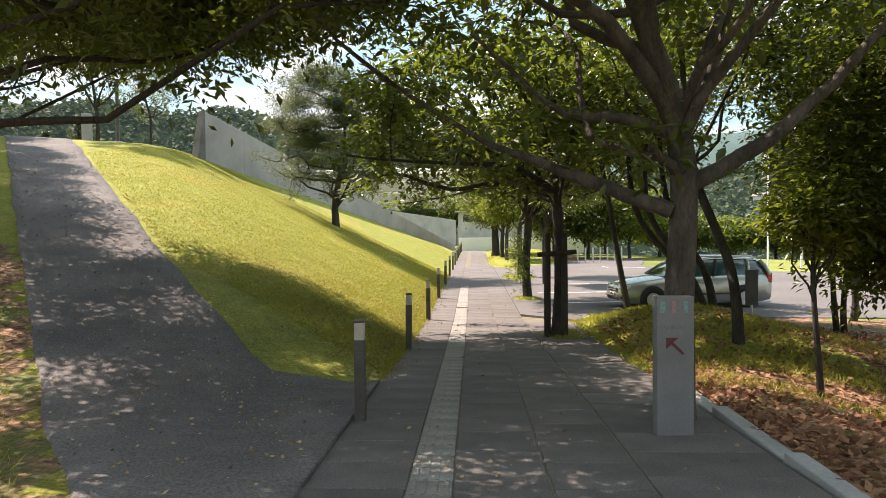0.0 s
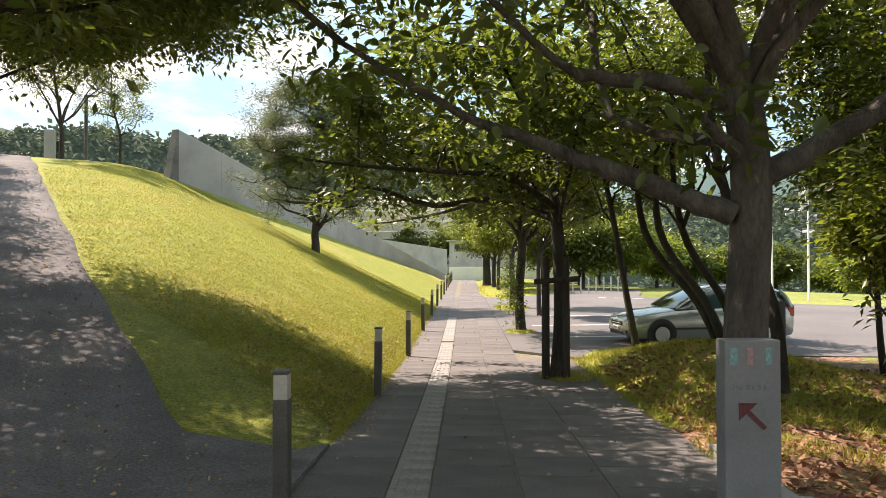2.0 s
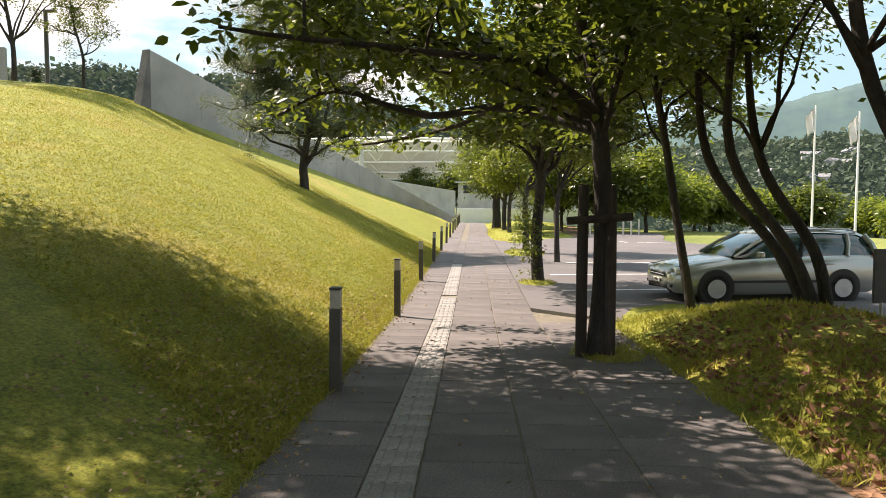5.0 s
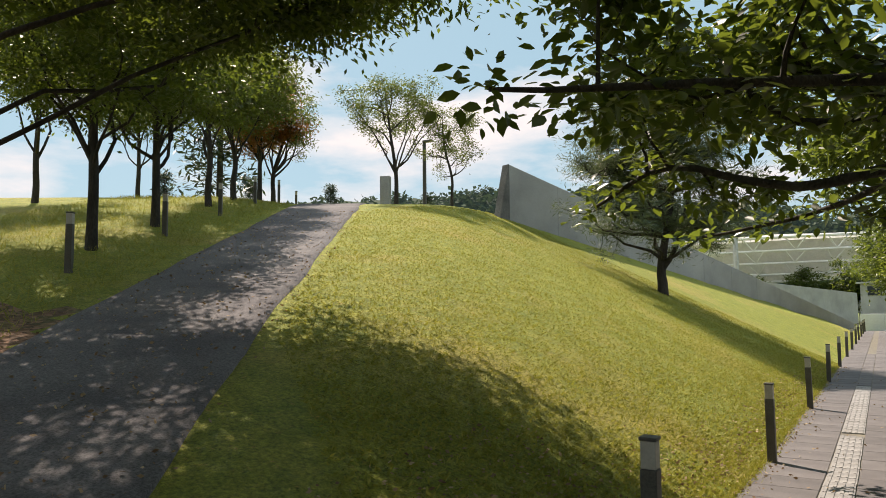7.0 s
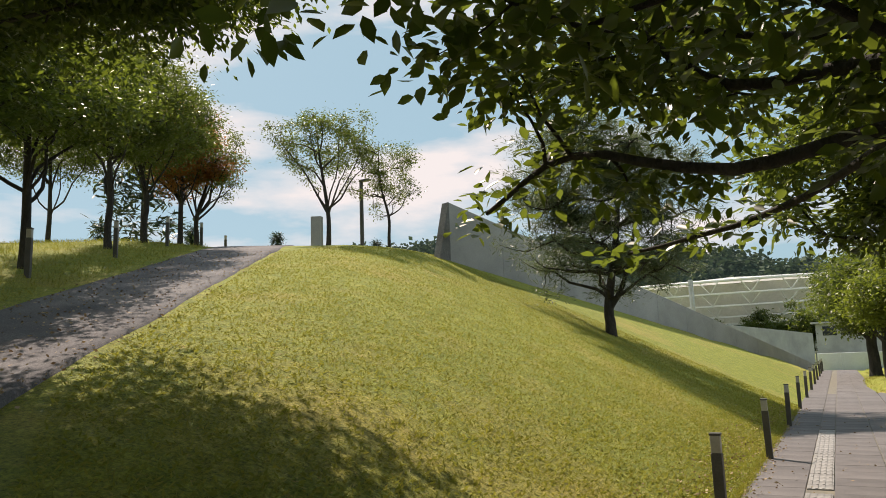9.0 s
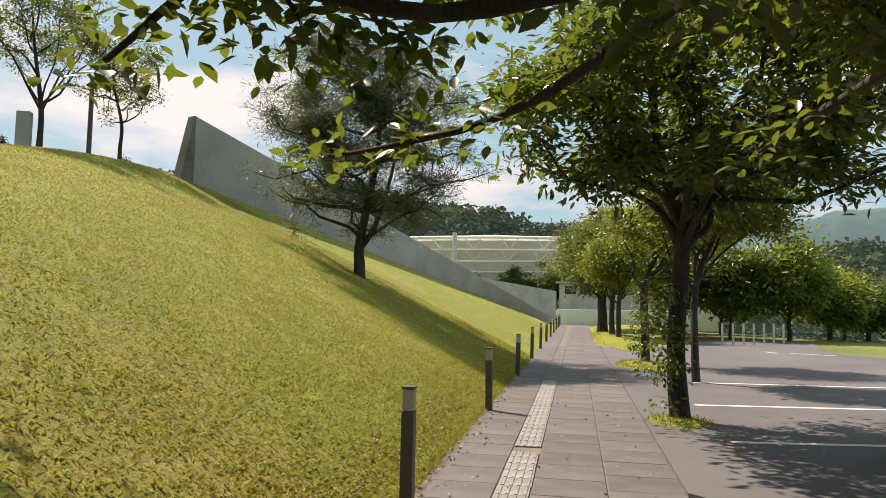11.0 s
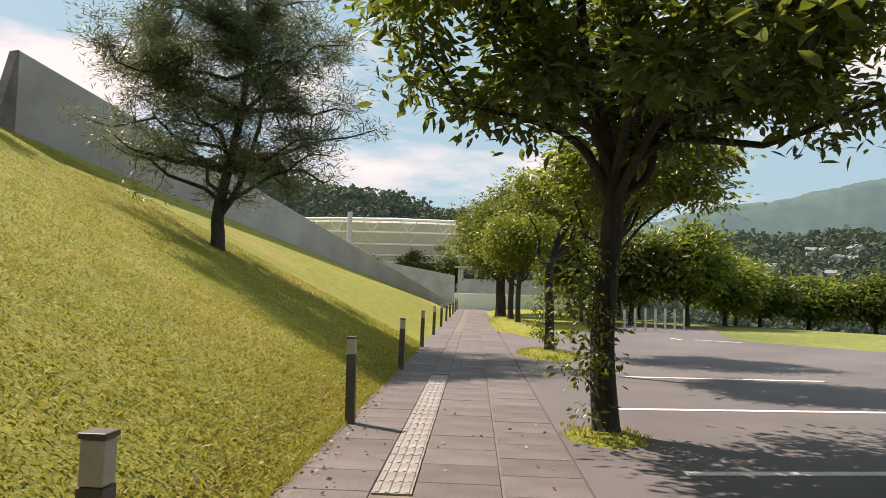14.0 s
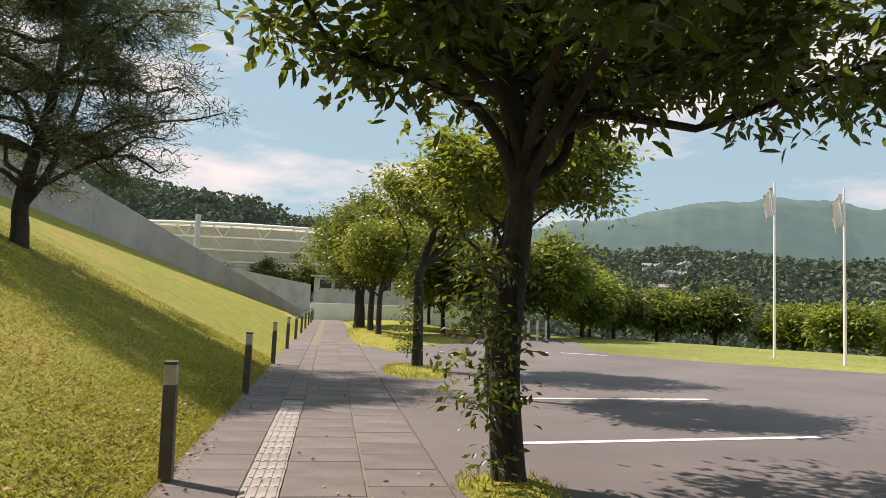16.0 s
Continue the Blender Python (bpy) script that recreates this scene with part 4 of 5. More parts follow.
# scattered houses of the valley
ROOF = surface("grey roof tiles", (0.16, 0.17, 0.19), (0.30, 0.31, 0.33), scale=0.5, grain=3)
HOUSE_WALL = surface("pale house wall", (0.55, 0.54, 0.50), (0.68, 0.67, 0.63), scale=0.4, grain=3, grain_amount=0.06)
hr = random.Random(4)
valley = bpy.data.objects["backdrop_valley"].data.vertices
sites = [v.co.copy() for v in valley if 150 < v.co.x < 640 and 8 < v.co.z < 46]
near_side = [c for c in sites if c.length < 700]
for k in range(22):
    c = hr.choice(near_side)
    x, y, z = c.x, c.y, c.z + 2.5
    hs = thing("house", pose(x, y, z, 0, 0, hr.uniform(0, 180)), "distant pale house with a grey gable roof", "house", "valley houses")
    w, d, h = hr.uniform(6, 11), hr.uniform(5, 7), hr.uniform(2.5, 4.5)
    part("wall", box(-w / 2, w / 2, -d / 2, d / 2, -5, h, 0.05), HOUSE_WALL, hs)
    rb = bmesh.new()
    e = 0.8
    a = [rb.verts.new(c) for c in ((-w / 2 - e, -d / 2 - e, h), (w / 2 + e, -d / 2 - e, h), (w / 2 + e, d / 2 + e, h), (-w / 2 - e, d / 2 + e, h), (-w / 2 - e, 0, h + 2.4), (w / 2 + e, 0, h + 2.4))]
    for f in ((0, 1, 2, 3), (0, 1, 5, 4), (2, 3, 4, 5), (1, 2, 5), (0, 3, 4)):
        rb.faces.new([a[i] for i in f])
    bmesh.ops.recalc_face_normals(rb, faces=rb.faces)
    part("roof", rb, ROOF, hs, "grey tiled gable roof")

# dark conifers behind the hilltop
def conifer(at, hh, seed, base=None):
    x, y = at
    rng, nrng = random.Random(seed), np.random.default_rng(seed)
    t = thing("conifer", pose(x, y, (height(x, y) if base is None else base) - 0.1), "dark pointed conifer on the skyline", "tree", "skyline conifers")
    tr = mesh_object("trunk", *tube_data([(0, 0, -0.2), (0, 0, hh * 0.5), (0, 0, hh * 0.97)], [0.02 * hh, 0.013 * hh, 0.004 * hh], 7), BARK_DARK, True)
    tr.parent = t
    cs, rs = [], []
    for i in range(90):
        f = rng.random() ** 0.8
        a = rng.uniform(0, 6.283)
        rad = (1 - f) * hh * 0.26 * rng.uniform(0.4, 1.0)
        cs.append((math.cos(a) * rad, math.sin(a) * rad, hh * (0.12 + 0.86 * f)))
        rs.append(hh * 0.06)
    cr = new("crown", leaves_mesh("crown", cs, rs, 30, hh * 0.05, CONIFER, nrng, 0.2, 0.25))
    cr.parent = t


for k, (x, y, hh) in enumerate(((-27.3, 34.5, 9.3), (-33, 62, 5), (-29, 66, 4.2), (-25, 68, 3.6), (-42, 60, 6), (-47, 55, 6.5), (-37, 64, 4.5), (-52, 50, 7), (-22, 70, 3.2))):
    conifer((x, y), hh, 200 + k)

# ---- the latticed white roof beyond the wall ----
rf = thing("arena_roof", pose(-18, 172, -3.2), "white latticed oval roof on steel trusses", "roof")
N = 40
A_, B_ = 23.0, 20.0
RINGS = ((1.0, 19.0), (0.97, 16.6), (0.90, 14.4), (0.80, 12.4), (0.62, 11.2))


def ring_pt(k, f, z):
    a = 2 * math.pi * k / N
    return Vector((A_ * f * math.cos(a), B_ * f * math.sin(a), z + 1.2 * math.sin(a)))


for f, z in RINGS:
    part("ring_beam", tube([ring_pt(k, f, z) for k in range(N + 1)], 0.28 if f == 1.0 else 0.2, 6), WHITE, rf)
for k in range(N):
    for (f0, z0), (f1, z1) in zip(RINGS, RINGS[1:]):
        part("strut", tube([ring_pt(k, f0, z0), ring_pt(k + (0.5 if k % 2 else -0.5), f1, z1)], 0.11, 5), WHITE, rf)
roof_bm = bmesh.new()
apex = roof_bm.verts.new((0, 0, 20.2))
rimv = [roof_bm.verts.new(ring_pt(k, 0.995, 19.15)) for k in range(N)]
for k in range(N):
    roof_bm.faces.new((apex, rimv[k], rimv[(k + 1) % N]))
bmesh.ops.solidify(roof_bm, geom=list(roof_bm.faces), thickness=0.15)
part("roof_skin", roof_bm, WHITE, rf, "pale translucent roof skin")
bowl = bmesh.new()
lo = [bowl.verts.new(ring_pt(k, 0.86, 18.6)) for k in range(N)]
hi = [bowl.verts.new(ring_pt(k, 0.58, 11.4)) for k in range(N)]
for k in range(N):
    bowl.faces.new((lo[k], lo[(k + 1) % N], hi[(k + 1) % N], hi[k]))
bmesh.ops.solidify(bowl, geom=list(bowl.faces), thickness=0.1)
part("inner_skin", bowl, WHITE, rf, "pale inner roof skin")
for k in range(0, N, 8):
    part("column", tube([ring_pt(k, 0.62, -2) - Vector((0, 0, 1)), ring_pt(k, 0.62, 11.2)], 0.3, 6), METAL, rf)

# ---- low building behind the pale wall ----
bd = thing("entrance_building", pose(9, 146, 0), "low pale building with a dark window band", "building")
part("wall", box(-12, 14, 0, 8, -1, 5.6, 0.05), CONCRETE, bd)
part("roof", box(-12.6, 14.6, -0.8, 8.6, 5.62, 5.9, 0.05), CONCRETE, bd)
GLASS_DARK = surface("dark window glass", (0.02, 0.025, 0.03), (0.04, 0.045, 0.05), rough=0.1, strength=0.0)
for k in range(9):
    part("window", box(-11 + k * 2.6, -9.0 + k * 2.6, -0.06, 0.05, 3.7, 5.2, 0.02), GLASS_DARK, bd)


# ---- silver estate car ----
def glossy(name, col, rough=0.25, metal=0.5, coat=0.6):
    m, n, l, p = material(name, rough, metal)
    t = noise_tex(n, l, 3.0, 4)
    c = two_tone(n, l, t.outputs["Fac"], tuple(v * 0.94 for v in col), col)
    l.new(c, p.inputs["Base Color"])
    p.inputs["Coat Weight"].default_value = coat
    return m


SILVER = glossy("silver green car paint", (0.44, 0.47, 0.44))
CAR_GLASS = glossy("tinted car glass", (0.03, 0.07, 0.075), 0.05, 0.0, 1.0)
TYRE = surface("tyre rubber", (0.02, 0.02, 0.02), (0.035, 0.035, 0.035), grain=80, rough=0.9)
PLASTIC = surface("black plastic", (0.02, 0.02, 0.02), (0.03, 0.03, 0.03), grain=80, rough=0.6)
LAMP_GLASS = glossy("headlamp glass", (0.70, 0.72, 0.72), 0.08, 0.2, 1.0)
CHROME = glossy("chrome", (0.75, 0.76, 0.77), 0.12, 1.0, 0.2)
AMBER = glossy("tail lamp red", (0.40, 0.02, 0.02), 0.15, 0.0, 1.0)
car = thing("car", pose(5.67, 23.3, -0.03, 0, 0, 8), "silver-green estate car parked nose to the path", "car")
# body shell: sections along x from nose (-2.25) to tail (2.25): half width, sill, shoulder height
SECT = ((-2.25, 0.58, 0.30, 0.56), (-2.18, 0.74, 0.22, 0.66), (-1.95, 0.82, 0.18, 0.74), (-1.5, 0.855, 0.17, 0.82), (-0.95, 0.87, 0.17, 0.90), (-0.4, 0.875, 0.17, 0.93), (0.5, 0.875, 0.17, 0.95), (1.4, 0.87, 0.18, 0.97), (1.95, 0.84, 0.20, 0.98), (2.18, 0.78, 0.24, 0.97), (2.25, 0.66, 0.32, 0.92))


def loft(sections, profile):
    bm = bmesh.new()
    rings = [[bm.verts.new(p) for p in profile(*s)] for s in sections]
    for a, b in zip(rings, rings[1:]):
        for i in range(len(a) - 1):
            bm.faces.new((a[i], b[i], b[i + 1], a[i + 1]))
    bm.faces.new(rings[0])
    bm.faces.new(rings[-1])
    bmesh.ops.recalc_face_normals(bm, faces=bm.faces)
    return bm


def body_ring(x, w, z0, z1):
    half = [(w * 0.86, z0), (w * 0.97, z0 + 0.10), (w, z0 + (z1 - z0) * 0.5), (w * 0.985, z0 + (z1 - z0) * 0.8), (w * 0.93, z1 - 0.02), (w * 0.80, z1 + 0.015), (w * 0.4, z1 + 0.04)]
    return [(x, -a, b) for a, b in half] + [(x, 0, z1 + 0.045)] + [(x, a, b) for a, b in reversed(half)]


car.scale = (0.93, 0.93, 0.93)
part("body", loft(SECT, body_ring), SILVER, car, "silver-green body", True)
CABIN = ((-0.98, 0.70, 0.93, 0.95), (-0.55, 0.70, 0.92, 1.20), (-0.15, 0.68, 0.92, 1.40), (0.3, 0.665, 0.92, 1.455), (1.0, 0.665, 0.92, 1.455), (1.7, 0.65, 0.92, 1.42), (2.0, 0.64, 0.92, 1.30), (2.14, 0.68, 0.92, 1.0))


def cabin_ring(x, w, z0, z1):
    half = [(w * 1.16, z0), (w * 1.10, z0 + (z1 - z0) * 0.45), (w * 0.99, z0 + (z1 - z0) * 0.86), (w * 0.86, z1 - 0.01), (w * 0.5, z1 + 0.015)]
    return [(x, -a, b) for a, b in half] + [(x, 0, z1 + 0.02)] + [(x, a, b) for a, b in reversed(half)]


part("glasshouse", loft(CABIN, cabin_ring), CAR_GLASS, car, "tinted windows", True)
ROOFS = ((-0.20, 0.60, 1.36, 1.39), (0.0, 0.62, 1.42, 1.45), (0.4, 0.64, 1.45, 1.475), (1.1, 0.64, 1.45, 1.475), (1.75, 0.62, 1.41, 1.44), (1.95, 0.60, 1.33, 1.37))
part("roof", loft(ROOFS, lambda x, w, z0, z1: [(x, -w, z0 - 0.03), (x, -w * 0.9, z1), (x, 0, z1 + 0.03), (x, w * 0.9, z1), (x, w, z0 - 0.03)]), SILVER, car, "", True)
for sy in (-1, 1):
    part("windscreen_pillar", tube([(-0.98, sy * 0.78, 0.94), (-0.55, sy * 0.73, 1.20), (-0.15, sy * 0.665, 1.39)], 0.035), SILVER, car)
    part("door_pillar", tube([(0.42, sy * 0.80, 0.94), (0.5, sy * 0.745, 1.2), (0.55, sy * 0.66, 1.42)], 0.04), PLASTIC, car)
    part("rear_pillar", tube([(1.45, sy * 0.79, 0.95), (1.5, sy * 0.73, 1.2), (1.5, sy * 0.65, 1.41)], 0.045), SILVER, car)
    part("tail_pillar", tube([(2.12, sy * 0.77, 0.95), (2.02, sy * 0.70, 1.2), (1.9, sy * 0.61, 1.37)], 0.06), SILVER, car)
    part("roof_rail", tube([(-0.05, sy * 0.58, 1.46), (0.1, sy * 0.58, 1.50), (1.6, sy * 0.58, 1.49), (1.75, sy * 0.58, 1.44)], 0.018), METAL, car)
    part("door_mirror", box(-0.62, -0.48, sy * 0.99 - 0.1, sy * 0.99 + 0.1, 0.93, 1.06, 0.04), SILVER, car)
    part("headlight", box(-2.17, -1.86, sy * 0.62 - 0.15, sy * 0.62 + 0.15, 0.575, 0.72, 0.05), LAMP_GLASS, car, "clear headlamp")
    part("fog_lamp", box(-2.235, -2.13, sy * 0.58 - 0.08, sy * 0.58 + 0.08, 0.31, 0.40, 0.03), PLASTIC, car)
    part("tail_light", box(2.02, 2.2, sy * 0.70 - 0.10, sy * 0.70 + 0.10, 0.72, 1.02, 0.03), AMBER, car, "red tail lamp")
    for x in (-0.05, 0.95):
        part("door_handle", box(x, x + 0.16, sy * 0.885 - 0.012, sy * 0.885 + 0.012, 0.78, 0.81, 0.006), SILVER, car)
    part("sill_trim", box(-1.05, 1.05, sy * 0.87 - 0.012, sy * 0.87 + 0.012, 0.42, 0.47, 0.005), PLASTIC, car)
    for x in (-1.38, 1.32):
        wb = bmesh.new()
        bmesh.ops.create_cone(wb, cap_ends=True, segments=28, radius1=0.305, radius2=0.305, depth=0.19, matrix=Matrix.Translation((x, sy * 0.79, 0.305)) @ Matrix.Rotation(math.pi / 2, 4, "X"))
        bmesh.ops.bevel(wb, geom=[e for e in wb.edges if abs(e.verts[0].co.y - e.verts[1].co.y) < 1e-4], offset=0.03, segments=2, affect="EDGES")
        wheel = part("wheel", wb, TYRE, car, "black tyre")
        rb = bmesh.new()
        bmesh.ops.create_cone(rb, cap_ends=True, segments=24, radius1=0.19, radius2=0.19, depth=0.205, matrix=Matrix.Translation((x, sy * 0.795, 0.305)) @ Matrix.Rotation(math.pi / 2, 4, "X"))
        part("rim", rb, METAL, wheel, "silver rim")
        ab = bmesh.new()
        bmesh.ops.create_cone(ab, cap_ends=True, segments=28, radius1=0.37, radius2=0.37, depth=0.22, matrix=Matrix.Translation((x, sy * 0.775, 0.325)) @ Matrix.Rotation(math.pi / 2, 4, "X"))
        part("wheel_arch", ab, PLASTIC, car, "dark wheel arch")
part("grille", box(-2.262, -2.12, -0.40, 0.40, 0.50, 0.60, 0.02), PLASTIC, car, "black grille")
part("grille_bar", box(-2.275, -2.25, -0.36, 0.36, 0.54, 0.56, 0.006), CHROME, car, "chrome bar")
part("bumper_intake", box(-2.262, -2.12, -0.48, 0.48, 0.27, 0.36, 0.02), PLASTIC, car, "dark bumper intake")
part("number_plate", box(-2.29, -2.262, -0.165, 0.165, 0.385, 0.475, 0.006), WHITE, car, "white number plate")
for k in range(4):
    part("plate_bar", box(-2.297, -2.289, -0.12 + k * 0.065, -0.08 + k * 0.065, 0.405, 0.455), GREY_INK, car)

# ---- timber stakes at the street tree ----
stk = thing("tree_stakes", pose(1.36, 17.0, base_z(17.0)), "dark timber stakes with crossbar holding a street tree", "stakes")
for dx, dy in ((-0.17, -0.06), (0.15, -0.08)):
    part("stake", tube([(dx, dy, -0.2), (dx, dy, 1.0), (dx * 0.96, dy, 1.95)], [0.065, 0.065, 0.06], 9), STAKE, stk)
part("crossbar", tube([(-0.36, -0.16, 1.55), (0.36, -0.18, 1.6)], 0.045, 8), STAKE, stk)


# ---- ivy and grass patches ----
def scatter(name, pts, size, mat, seed, label, category, up=1.0, slim=0.16, spread=0.5, kind="stuff"):
    """Short upright blades or fallen leaves set on given ground points, one mass."""
    rng = np.random.default_rng(seed)
    p = np.array(pts)
    n = len(p)
    d = rng.normal(size=(n, 3)) * spread
    d[:, 2] = up + rng.normal(size=n) * 0.15
    d /= np.linalg.norm(d, axis=1)[:, None]
    w = np.cross(d, rng.normal(size=(n, 3)))
    w /= np.linalg.norm(w, axis=1)[:, None] + 1e-6
    ln = size * rng.uniform(0.5, 1.4, size=(n, 1))
    v = np.empty((n, 4, 3))
    v[:, 0] = p
    v[:, 1] = p + d * ln * 0.45 + w * ln * slim * 0.5
    v[:, 2] = p + d * ln
    v[:, 3] = p + d * ln * 0.45 - w * ln * slim * 0.5
    me = bpy.data.meshes.new(name)
    me.vertices.add(n * 4)
    me.vertices.foreach_set("co", v.reshape(-1))
    me.loops.add(n * 4)
    me.loops.foreach_set("vertex_index", np.arange(n * 4, dtype=np.int32))
    me.polygons.add(n)
    me.polygons.foreach_set("loop_start", np.arange(n, dtype=np.int32) * 4)
    me.polygons.foreach_set("loop_total", np.full(n, 4, dtype=np.int32))
    me.materials.append(mat)
    me.update(calc_edges=True)
    return tagged(new(name, me), label, category, kind=kind)


def ivy(at, z0, z1, reach, side, count, seed, label):
    x, y = at
    b = height(x, y)
    rng, nr = random.Random(seed), np.random.default_rng(seed)
    t = thing("ivy", pose(x, y, b), label, "ivy", "ivy on street trees")
    cs, rs = [], []
    for k in range(count):
        z = rng.uniform(z0, z1)
        a = rng.gauss(side, 0.6)
        rad = 0.16 + reach * rng.random() ** 1.6 * (1 - 0.4 * (z - z0) / (z1 - z0))
        cs.append((math.cos(a) * rad, math.sin(a) * rad, z))
        rs.append(0.17)
    lv = new("foliage", leaves_mesh("foliage", cs, rs, 22, 0.09, LEAF, nr, 0.5, 0.45))
    lv.parent = t
    for k in range(9):
        c = rng.choice(cs)
        st = mesh_object("stem", *tube_data([(0, 0, max(0.0, c[2] - 0.5)), (c[0] * 0.5, c[1] * 0.5, c[2] - 0.2), c], [0.012, 0.009, 0.004], 5), BARK_DARK, True)
        st.parent = t


ivy((1.5, 25.5), 0.3, 2.0, 0.55, math.pi * 1.05, 46, 3, "dark ivy clinging to the street tree trunk")
ivy((1.95, 35.8), 0.4, 2.4, 0.4, math.pi, 40, 4, "dark ivy on the far street tree")


def patch(cx, cy, rx, ry, seed, label, rise=0.06, zb=0.0):
    bm = bmesh.new()
    n = 22
    c = bm.verts.new((cx, cy, zb + rise))
    rings = []
    for q in (0.5, 1.0):
        rings.append([bm.verts.new((cx + math.cos(6.2832 * k / n) * rx * q * (1 + 0.22 * noise.noise(Vector((k * 0.9, seed, q)))), cy + math.sin(6.2832 * k / n) * ry * q * (1 + 0.22 * noise.noise(Vector((seed, k * 0.9, q)))), zb + (rise * 0.8 if q < 1 else -0.01))) for k in range(n)])
    for k in range(n):
        bm.faces.new((c, rings[0][k], rings[0][(k + 1) % n]))
        bm.faces.new((rings[0][k], rings[1][k], rings[1][(k + 1) % n], rings[0][(k + 1) % n]))
    tagged(part("grass_patch", bm, LAWN, None, "", True), label, "grass", "grass patches", "structure")
    rng = random.Random(seed)
    pts = []
    for k in range(int(1500 * min(3, rx * ry))):
        a, q = rng.uniform(0, 6.2832), math.sqrt(rng.random())
        pts.append((cx + math.cos(a) * q * rx, cy + math.sin(a) * q * ry, zb + rise * 0.6 * (1 - q)))
    scatter("grass_tuft", pts, 0.075, GRASS, seed, "tufts of long dry-tipped grass", "grass")


patch(1.45, 25.4, 0.45, 0.6, 2, "worn grass patch round the street tree")
patch(1.85, 35.3, 0.75, 1.7, 3, "long grass patch round the far street tree", 0.1)
patch(1.95, 51.5, 1.2, 10.0, 4, "sunlit grass strip beside the path", 0.12)
patch(4.6, 72, 3.2, 13, 5, "shaded grass strip under street trees", 0.15)
patch(1.55, 17.05, 0.45, 0.6, 6, "worn earth and grass patch round the staked tree", 0.04, 0.1)

# low posts at the far side of the car park
for k in range(7):
    x, y = 6.3 + k * 0.55, 47.9 + k * 0.5
    pt = thing("marker_post", pose(x, y, 0.0), "thin pale post at the car park edge", "post", "car park posts")
    part("post", tube([(0, 0, -0.1), (0, 0, 0.95)], 0.05, 8), METAL, pt)
    part("cap", tube([(0, 0, 0.952), (0, 0, 1.0)], 0.055, 8), DARK_METAL, pt)

# ---- lawn blades, fallen leaves ----
gr = random.Random(12)
pts = []
while len(pts) < 210000:
    y = 11.4 + 26.4 * gr.random()
    x = -1.36 - 12.5 * gr.random() ** 2.2
    s, r = along(x, y)
    if r < 0.1 - 0.3 * min(0, s + 4):
        continue
    pts.append((x, y, height(x, y) - 0.004))
scatter("lawn_grass", pts, 0.048, GRASS, 31, "short mown lawn grass", "grass", 0.7, 0.30, 1.2)
pts = []
while len(pts) < 9000:
    y = 12.4 + 24 * gr.random()
    x = -1.37 + gr.gauss(0, 0.05)
    pts.append((x, y, height(min(x, -1.43), y) - 0.01))
scatter("lawn_fringe", pts, 0.065, GRASS, 32, "ragged lawn fringe over the paving edge", "grass", 0.8, 0.10, 0.8)
pts = []
for k in range(3600):
    y = 12.2 + 24 * gr.random()
    x = -1.45 + abs(gr.gauss(0, 0.32)) * (-1 if gr.random() < 0.75 else 0.6)
    pts.append((x, y, height(min(x, -1.43), y) + (0.012 if x < -1.42 else 0.012)))
for k in range(900):
    y = 13.2 + 3.6 * gr.random()
    x = -1.5 - 1.6 * gr.random() ** 1.5
    pts.append((x, y, height(x, y) + 0.015))
for k in range(420):
    x, y = gr.uniform(-1.3, 2.0), gr.uniform(4, 34)
    if y > 20.6 and x > 0.95:
        continue
    pts.append((x, y, base_z(y) + 0.012))
for k in range(2600):
    p = RAMP_AT + RAMP_DIR * gr.uniform(-16, 10) + RAMP_SIDE * gr.uniform(-2.4, 0.2)
    if p.x < -1.5:
        pts.append((p.x, p.y, height(p.x, p.y) + 0.045))
scatter("fallen_leaves", pts, 0.042, DRY_LEAF, 33, "dry brown leaves along the lawn edge", "leaves", 0.12, 0.55, 0.9)
pts = []
for k in range(15000):
    x, y = 2.25 + 5.5 * gr.random() ** 1.3, 5 + 13 * gr.random() ** 1.8
    pts.append((x, y, height(x, y) + 0.015))
scatter("leaf_litter", pts, 0.085, LITTER_LEAF, 34, "red-brown leaf litter under the wood", "leaves", 0.2, 0.5, 0.9)
pts = []
for k in range(24000):
    x, y = 1.95 + 4.3 * gr.random(), gr.uniform(11.6, 20.2)
    if noise.noise(Vector((x, y, 3))) > -0.25:
        pts.append((x, y, height(x, y)))
scatter("mound_grass", pts, 0.10, GRASS, 35, "sparse grass on the mound", "grass", 0.9, 0.09, 0.7)
pts = []
while len(pts) < 26000:
    s, r = gr.uniform(-14, 14), gr.uniform(-8.5, -2.6)
    p = RAMP_AT + RAMP_DIR * s + RAMP_SIDE * r
    pts.append((p.x, p.y, height(p.x, p.y)))
scatter("bank_grass", pts, 0.12, GRASS, 36, "rough grass beside the ramp", "grass", 0.9, 0.08, 0.7)

# ---- pavement ----
pv = thing("pavement", Matrix.Identity(4), "grey concrete paving slabs with a tactile strip", "pavement", kind="structure")
bed = bmesh.new()
ys = [-6 + 1.0 * i for i in range(83)]
rows_ = []
for y in ys:
    right = 2.06 if y < 20.2 else 0.97
    rows_.append((bed.verts.new((-1.36, y, base_z(y) - 0.012)), bed.verts.new((right, y, base_z(y) - 0.012))))
for a, b in zip(rows_, rows_[1:]):
    bed.faces.new((a[0], a[1], b[1], b[0]))
bmesh.ops.recalc_face_normals(bed, faces=bed.faces)
part("bed", bed, JOINT, pv, "sandy bed in the joints")


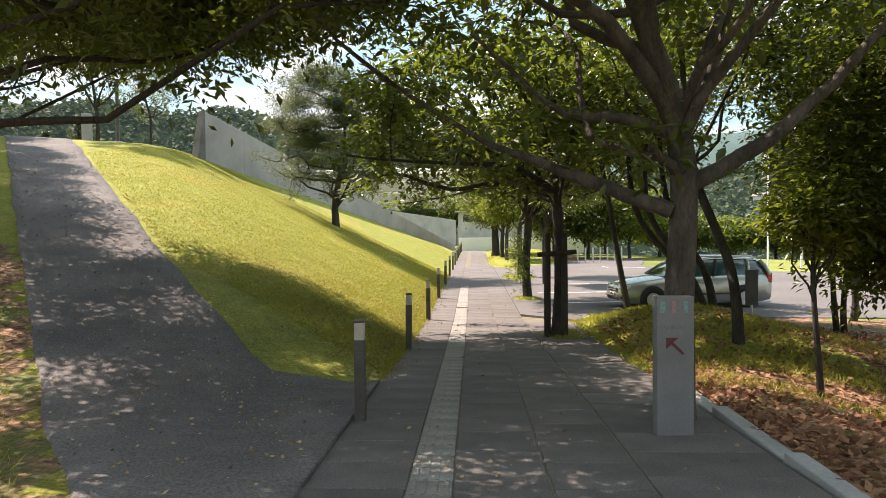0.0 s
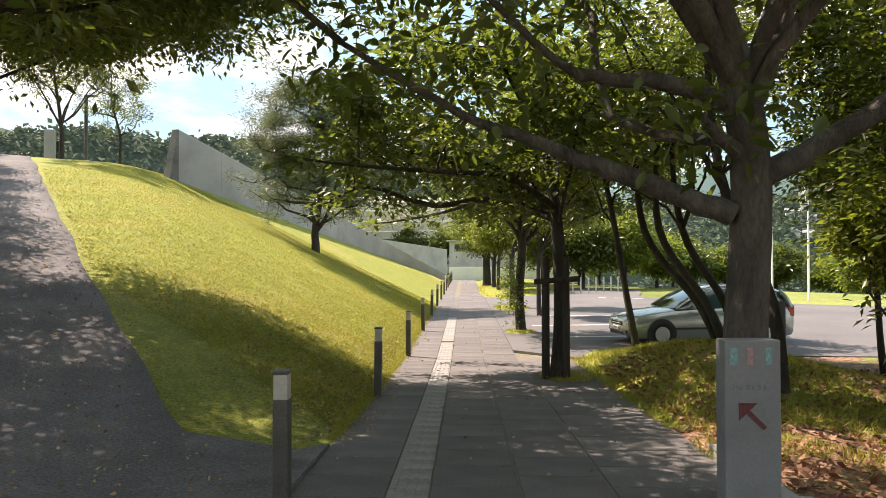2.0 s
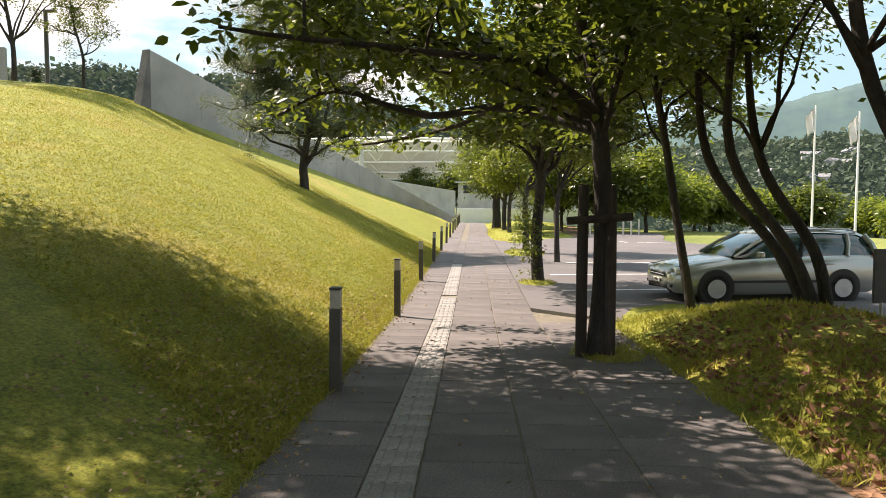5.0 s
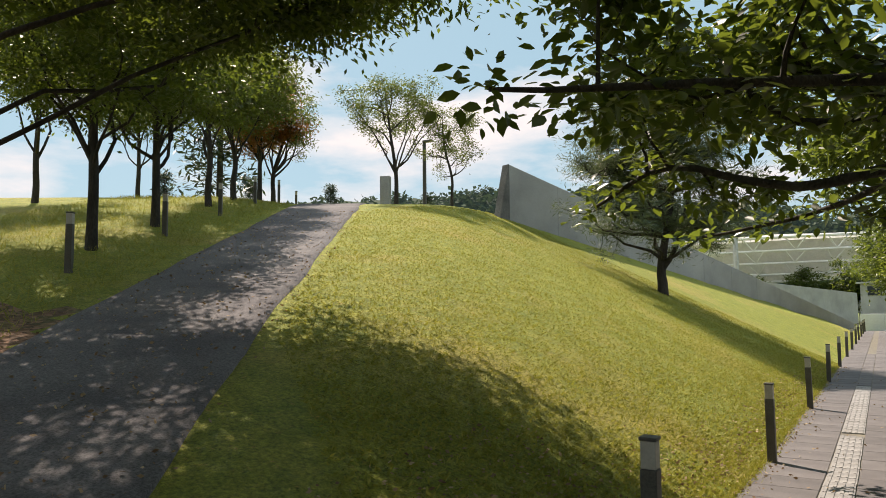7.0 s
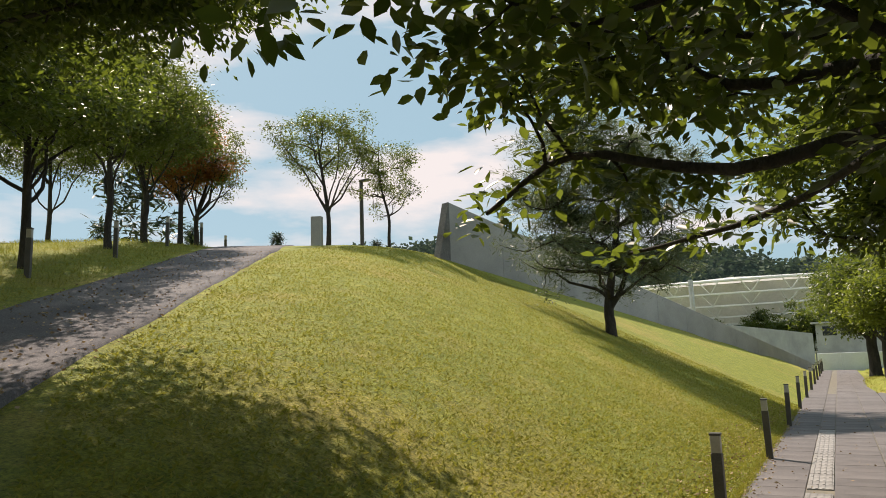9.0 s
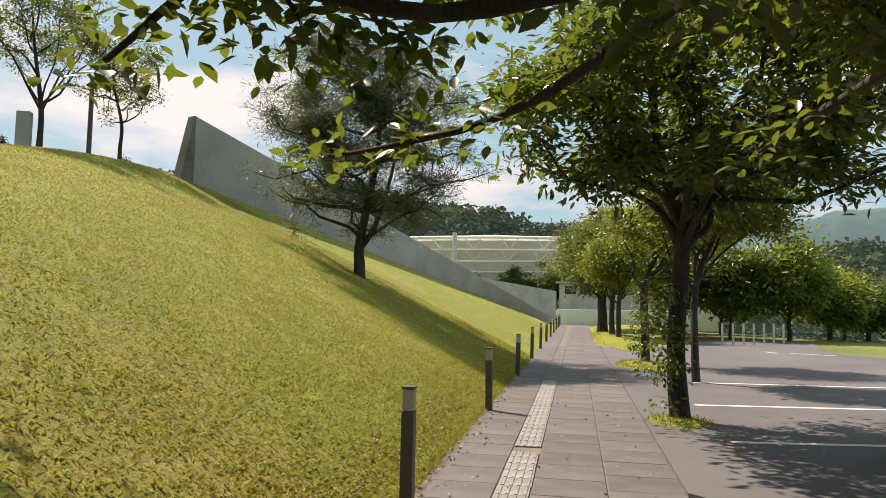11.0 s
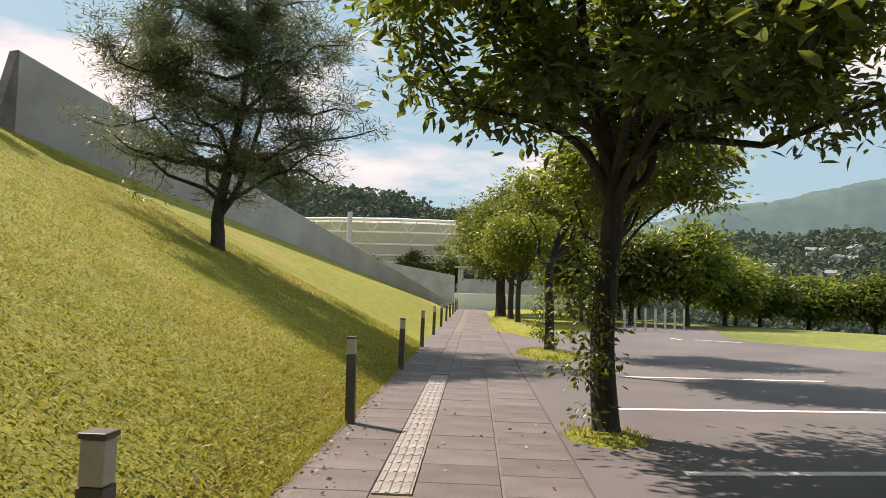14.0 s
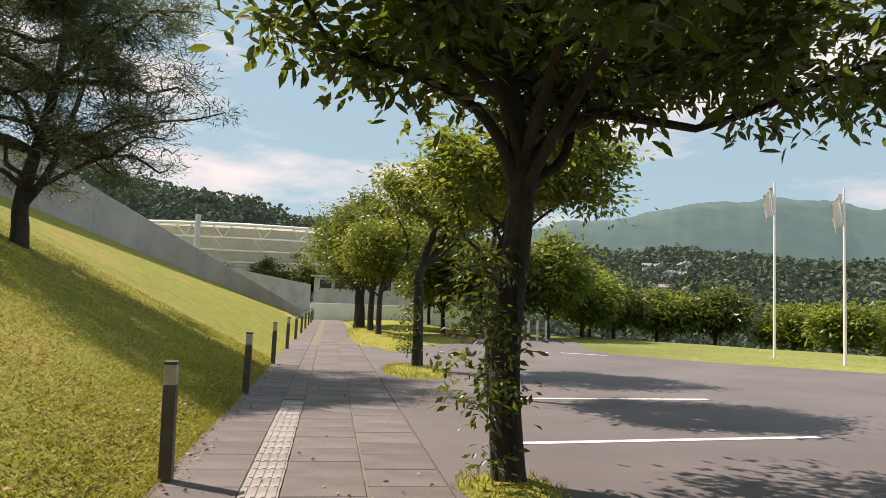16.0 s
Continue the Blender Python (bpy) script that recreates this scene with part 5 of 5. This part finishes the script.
def slab_mesh(w, d, thick, mat, bevel=0.006):
    bm = box(-w / 2, w / 2, -d / 2, d / 2, -thick, 0)
    top = [e for e in bm.edges if e.verts[0].co.z > -0.001 and e.verts[1].co.z > -0.001]
    bmesh.ops.bevel(bm, geom=top, offset=bevel, segments=1, affect="EDGES")
    me = bpy.data.meshes.new("slab")
    bm.to_mesh(me)
    bm.free()
    me.materials.append(mat)
    return me


def tactile_mesh():
    bm = box(-0.147, 0.147, -0.147, 0.147, -0.05, 0.0)
    for k in range(4):
        x = -0.112 + k * 0.0747
        add_box(bm, x - 0.016, x + 0.016, -0.135, 0.135, 0.0005, 0.006)
    me = bpy.data.meshes.new("tactile_tile")
    bm.to_mesh(me)
    bm.free()
    me.materials.append(TACTILE)
    return me


SLAB_LEN = 0.6
COLS = ((-1.355, -0.665), (-0.355, 0.30), (0.308, 0.965), (0.975, 2.05))
slabs = [slab_mesh(b - a - 0.008, SLAB_LEN - 0.008, 0.05, SLAB) for a, b in COLS]
tile = tactile_mesh()
rest = bmesh.new()
pr = random.Random(9)
for i in range(-10, 127):
    y0 = i * SLAB_LEN
    for c, (a, b) in enumerate(COLS):
        y = y0 + (0.3 if c % 2 else 0.0)
        if c == 3 and y > 20.0:
            continue
        slope = math.degrees(math.atan((base_z(y + 0.3) - base_z(y - 0.3)) / 0.6))
        m = pose((a + b) / 2, y, base_z(y) + pr.uniform(-0.002, 0.002), slope + pr.uniform(-0.15, 0.15), pr.uniform(-0.12, 0.12), 0)
        if 3.5 < y < 44:
            ob = new("paving_slab", slabs[c])
            ob.parent = pv
            ob.matrix_basis = m
        else:
            bmesh.ops.create_cube(rest, size=1.0, matrix=m @ Matrix.Translation((0, 0, -0.025)) @ Matrix.Diagonal((b - a - 0.008, SLAB_LEN - 0.008, 0.05, 1)))
tagged(part("far_slabs", rest, SLAB, pv), kind="stuff")
for i in range(100):
    y = 30.15 - 0.302 * i
    if 22.6 < y < 23.0:
        continue
    slope = math.degrees(math.atan((base_z(y + 0.3) - base_z(y - 0.3)) / 0.6))
    ob = new("tactile_tile", tile)
    ob.parent = pv
    ob.matrix_basis = pose(-0.51 + pr.uniform(-0.004, 0.004), y, base_z(y) + 0.003 + pr.uniform(-0.002, 0.002), slope, 0, pr.uniform(-0.5, 0.5))
plain = slab_mesh(0.294, SLAB_LEN - 0.008, 0.05, SLAB)
for i in range(52, 74):
    ob = new("paving_slab", plain)
    ob.parent = pv
    ob.matrix_basis = pose(-0.51, i * SLAB_LEN - 0.35, base_z(i * SLAB_LEN), 0, 0, 0)
# dark drain joint where the ramp leaves the pavement
gut = tube([(-1.38, y, base_z(y) + 0.006) for y in (2, 4, 6, 8, 10, 11.6)], 0.018, 6)
tagged(part("drain_joint", gut, DARK_METAL, None), "dark joint between ramp asphalt and paving", "joint", kind="structure")
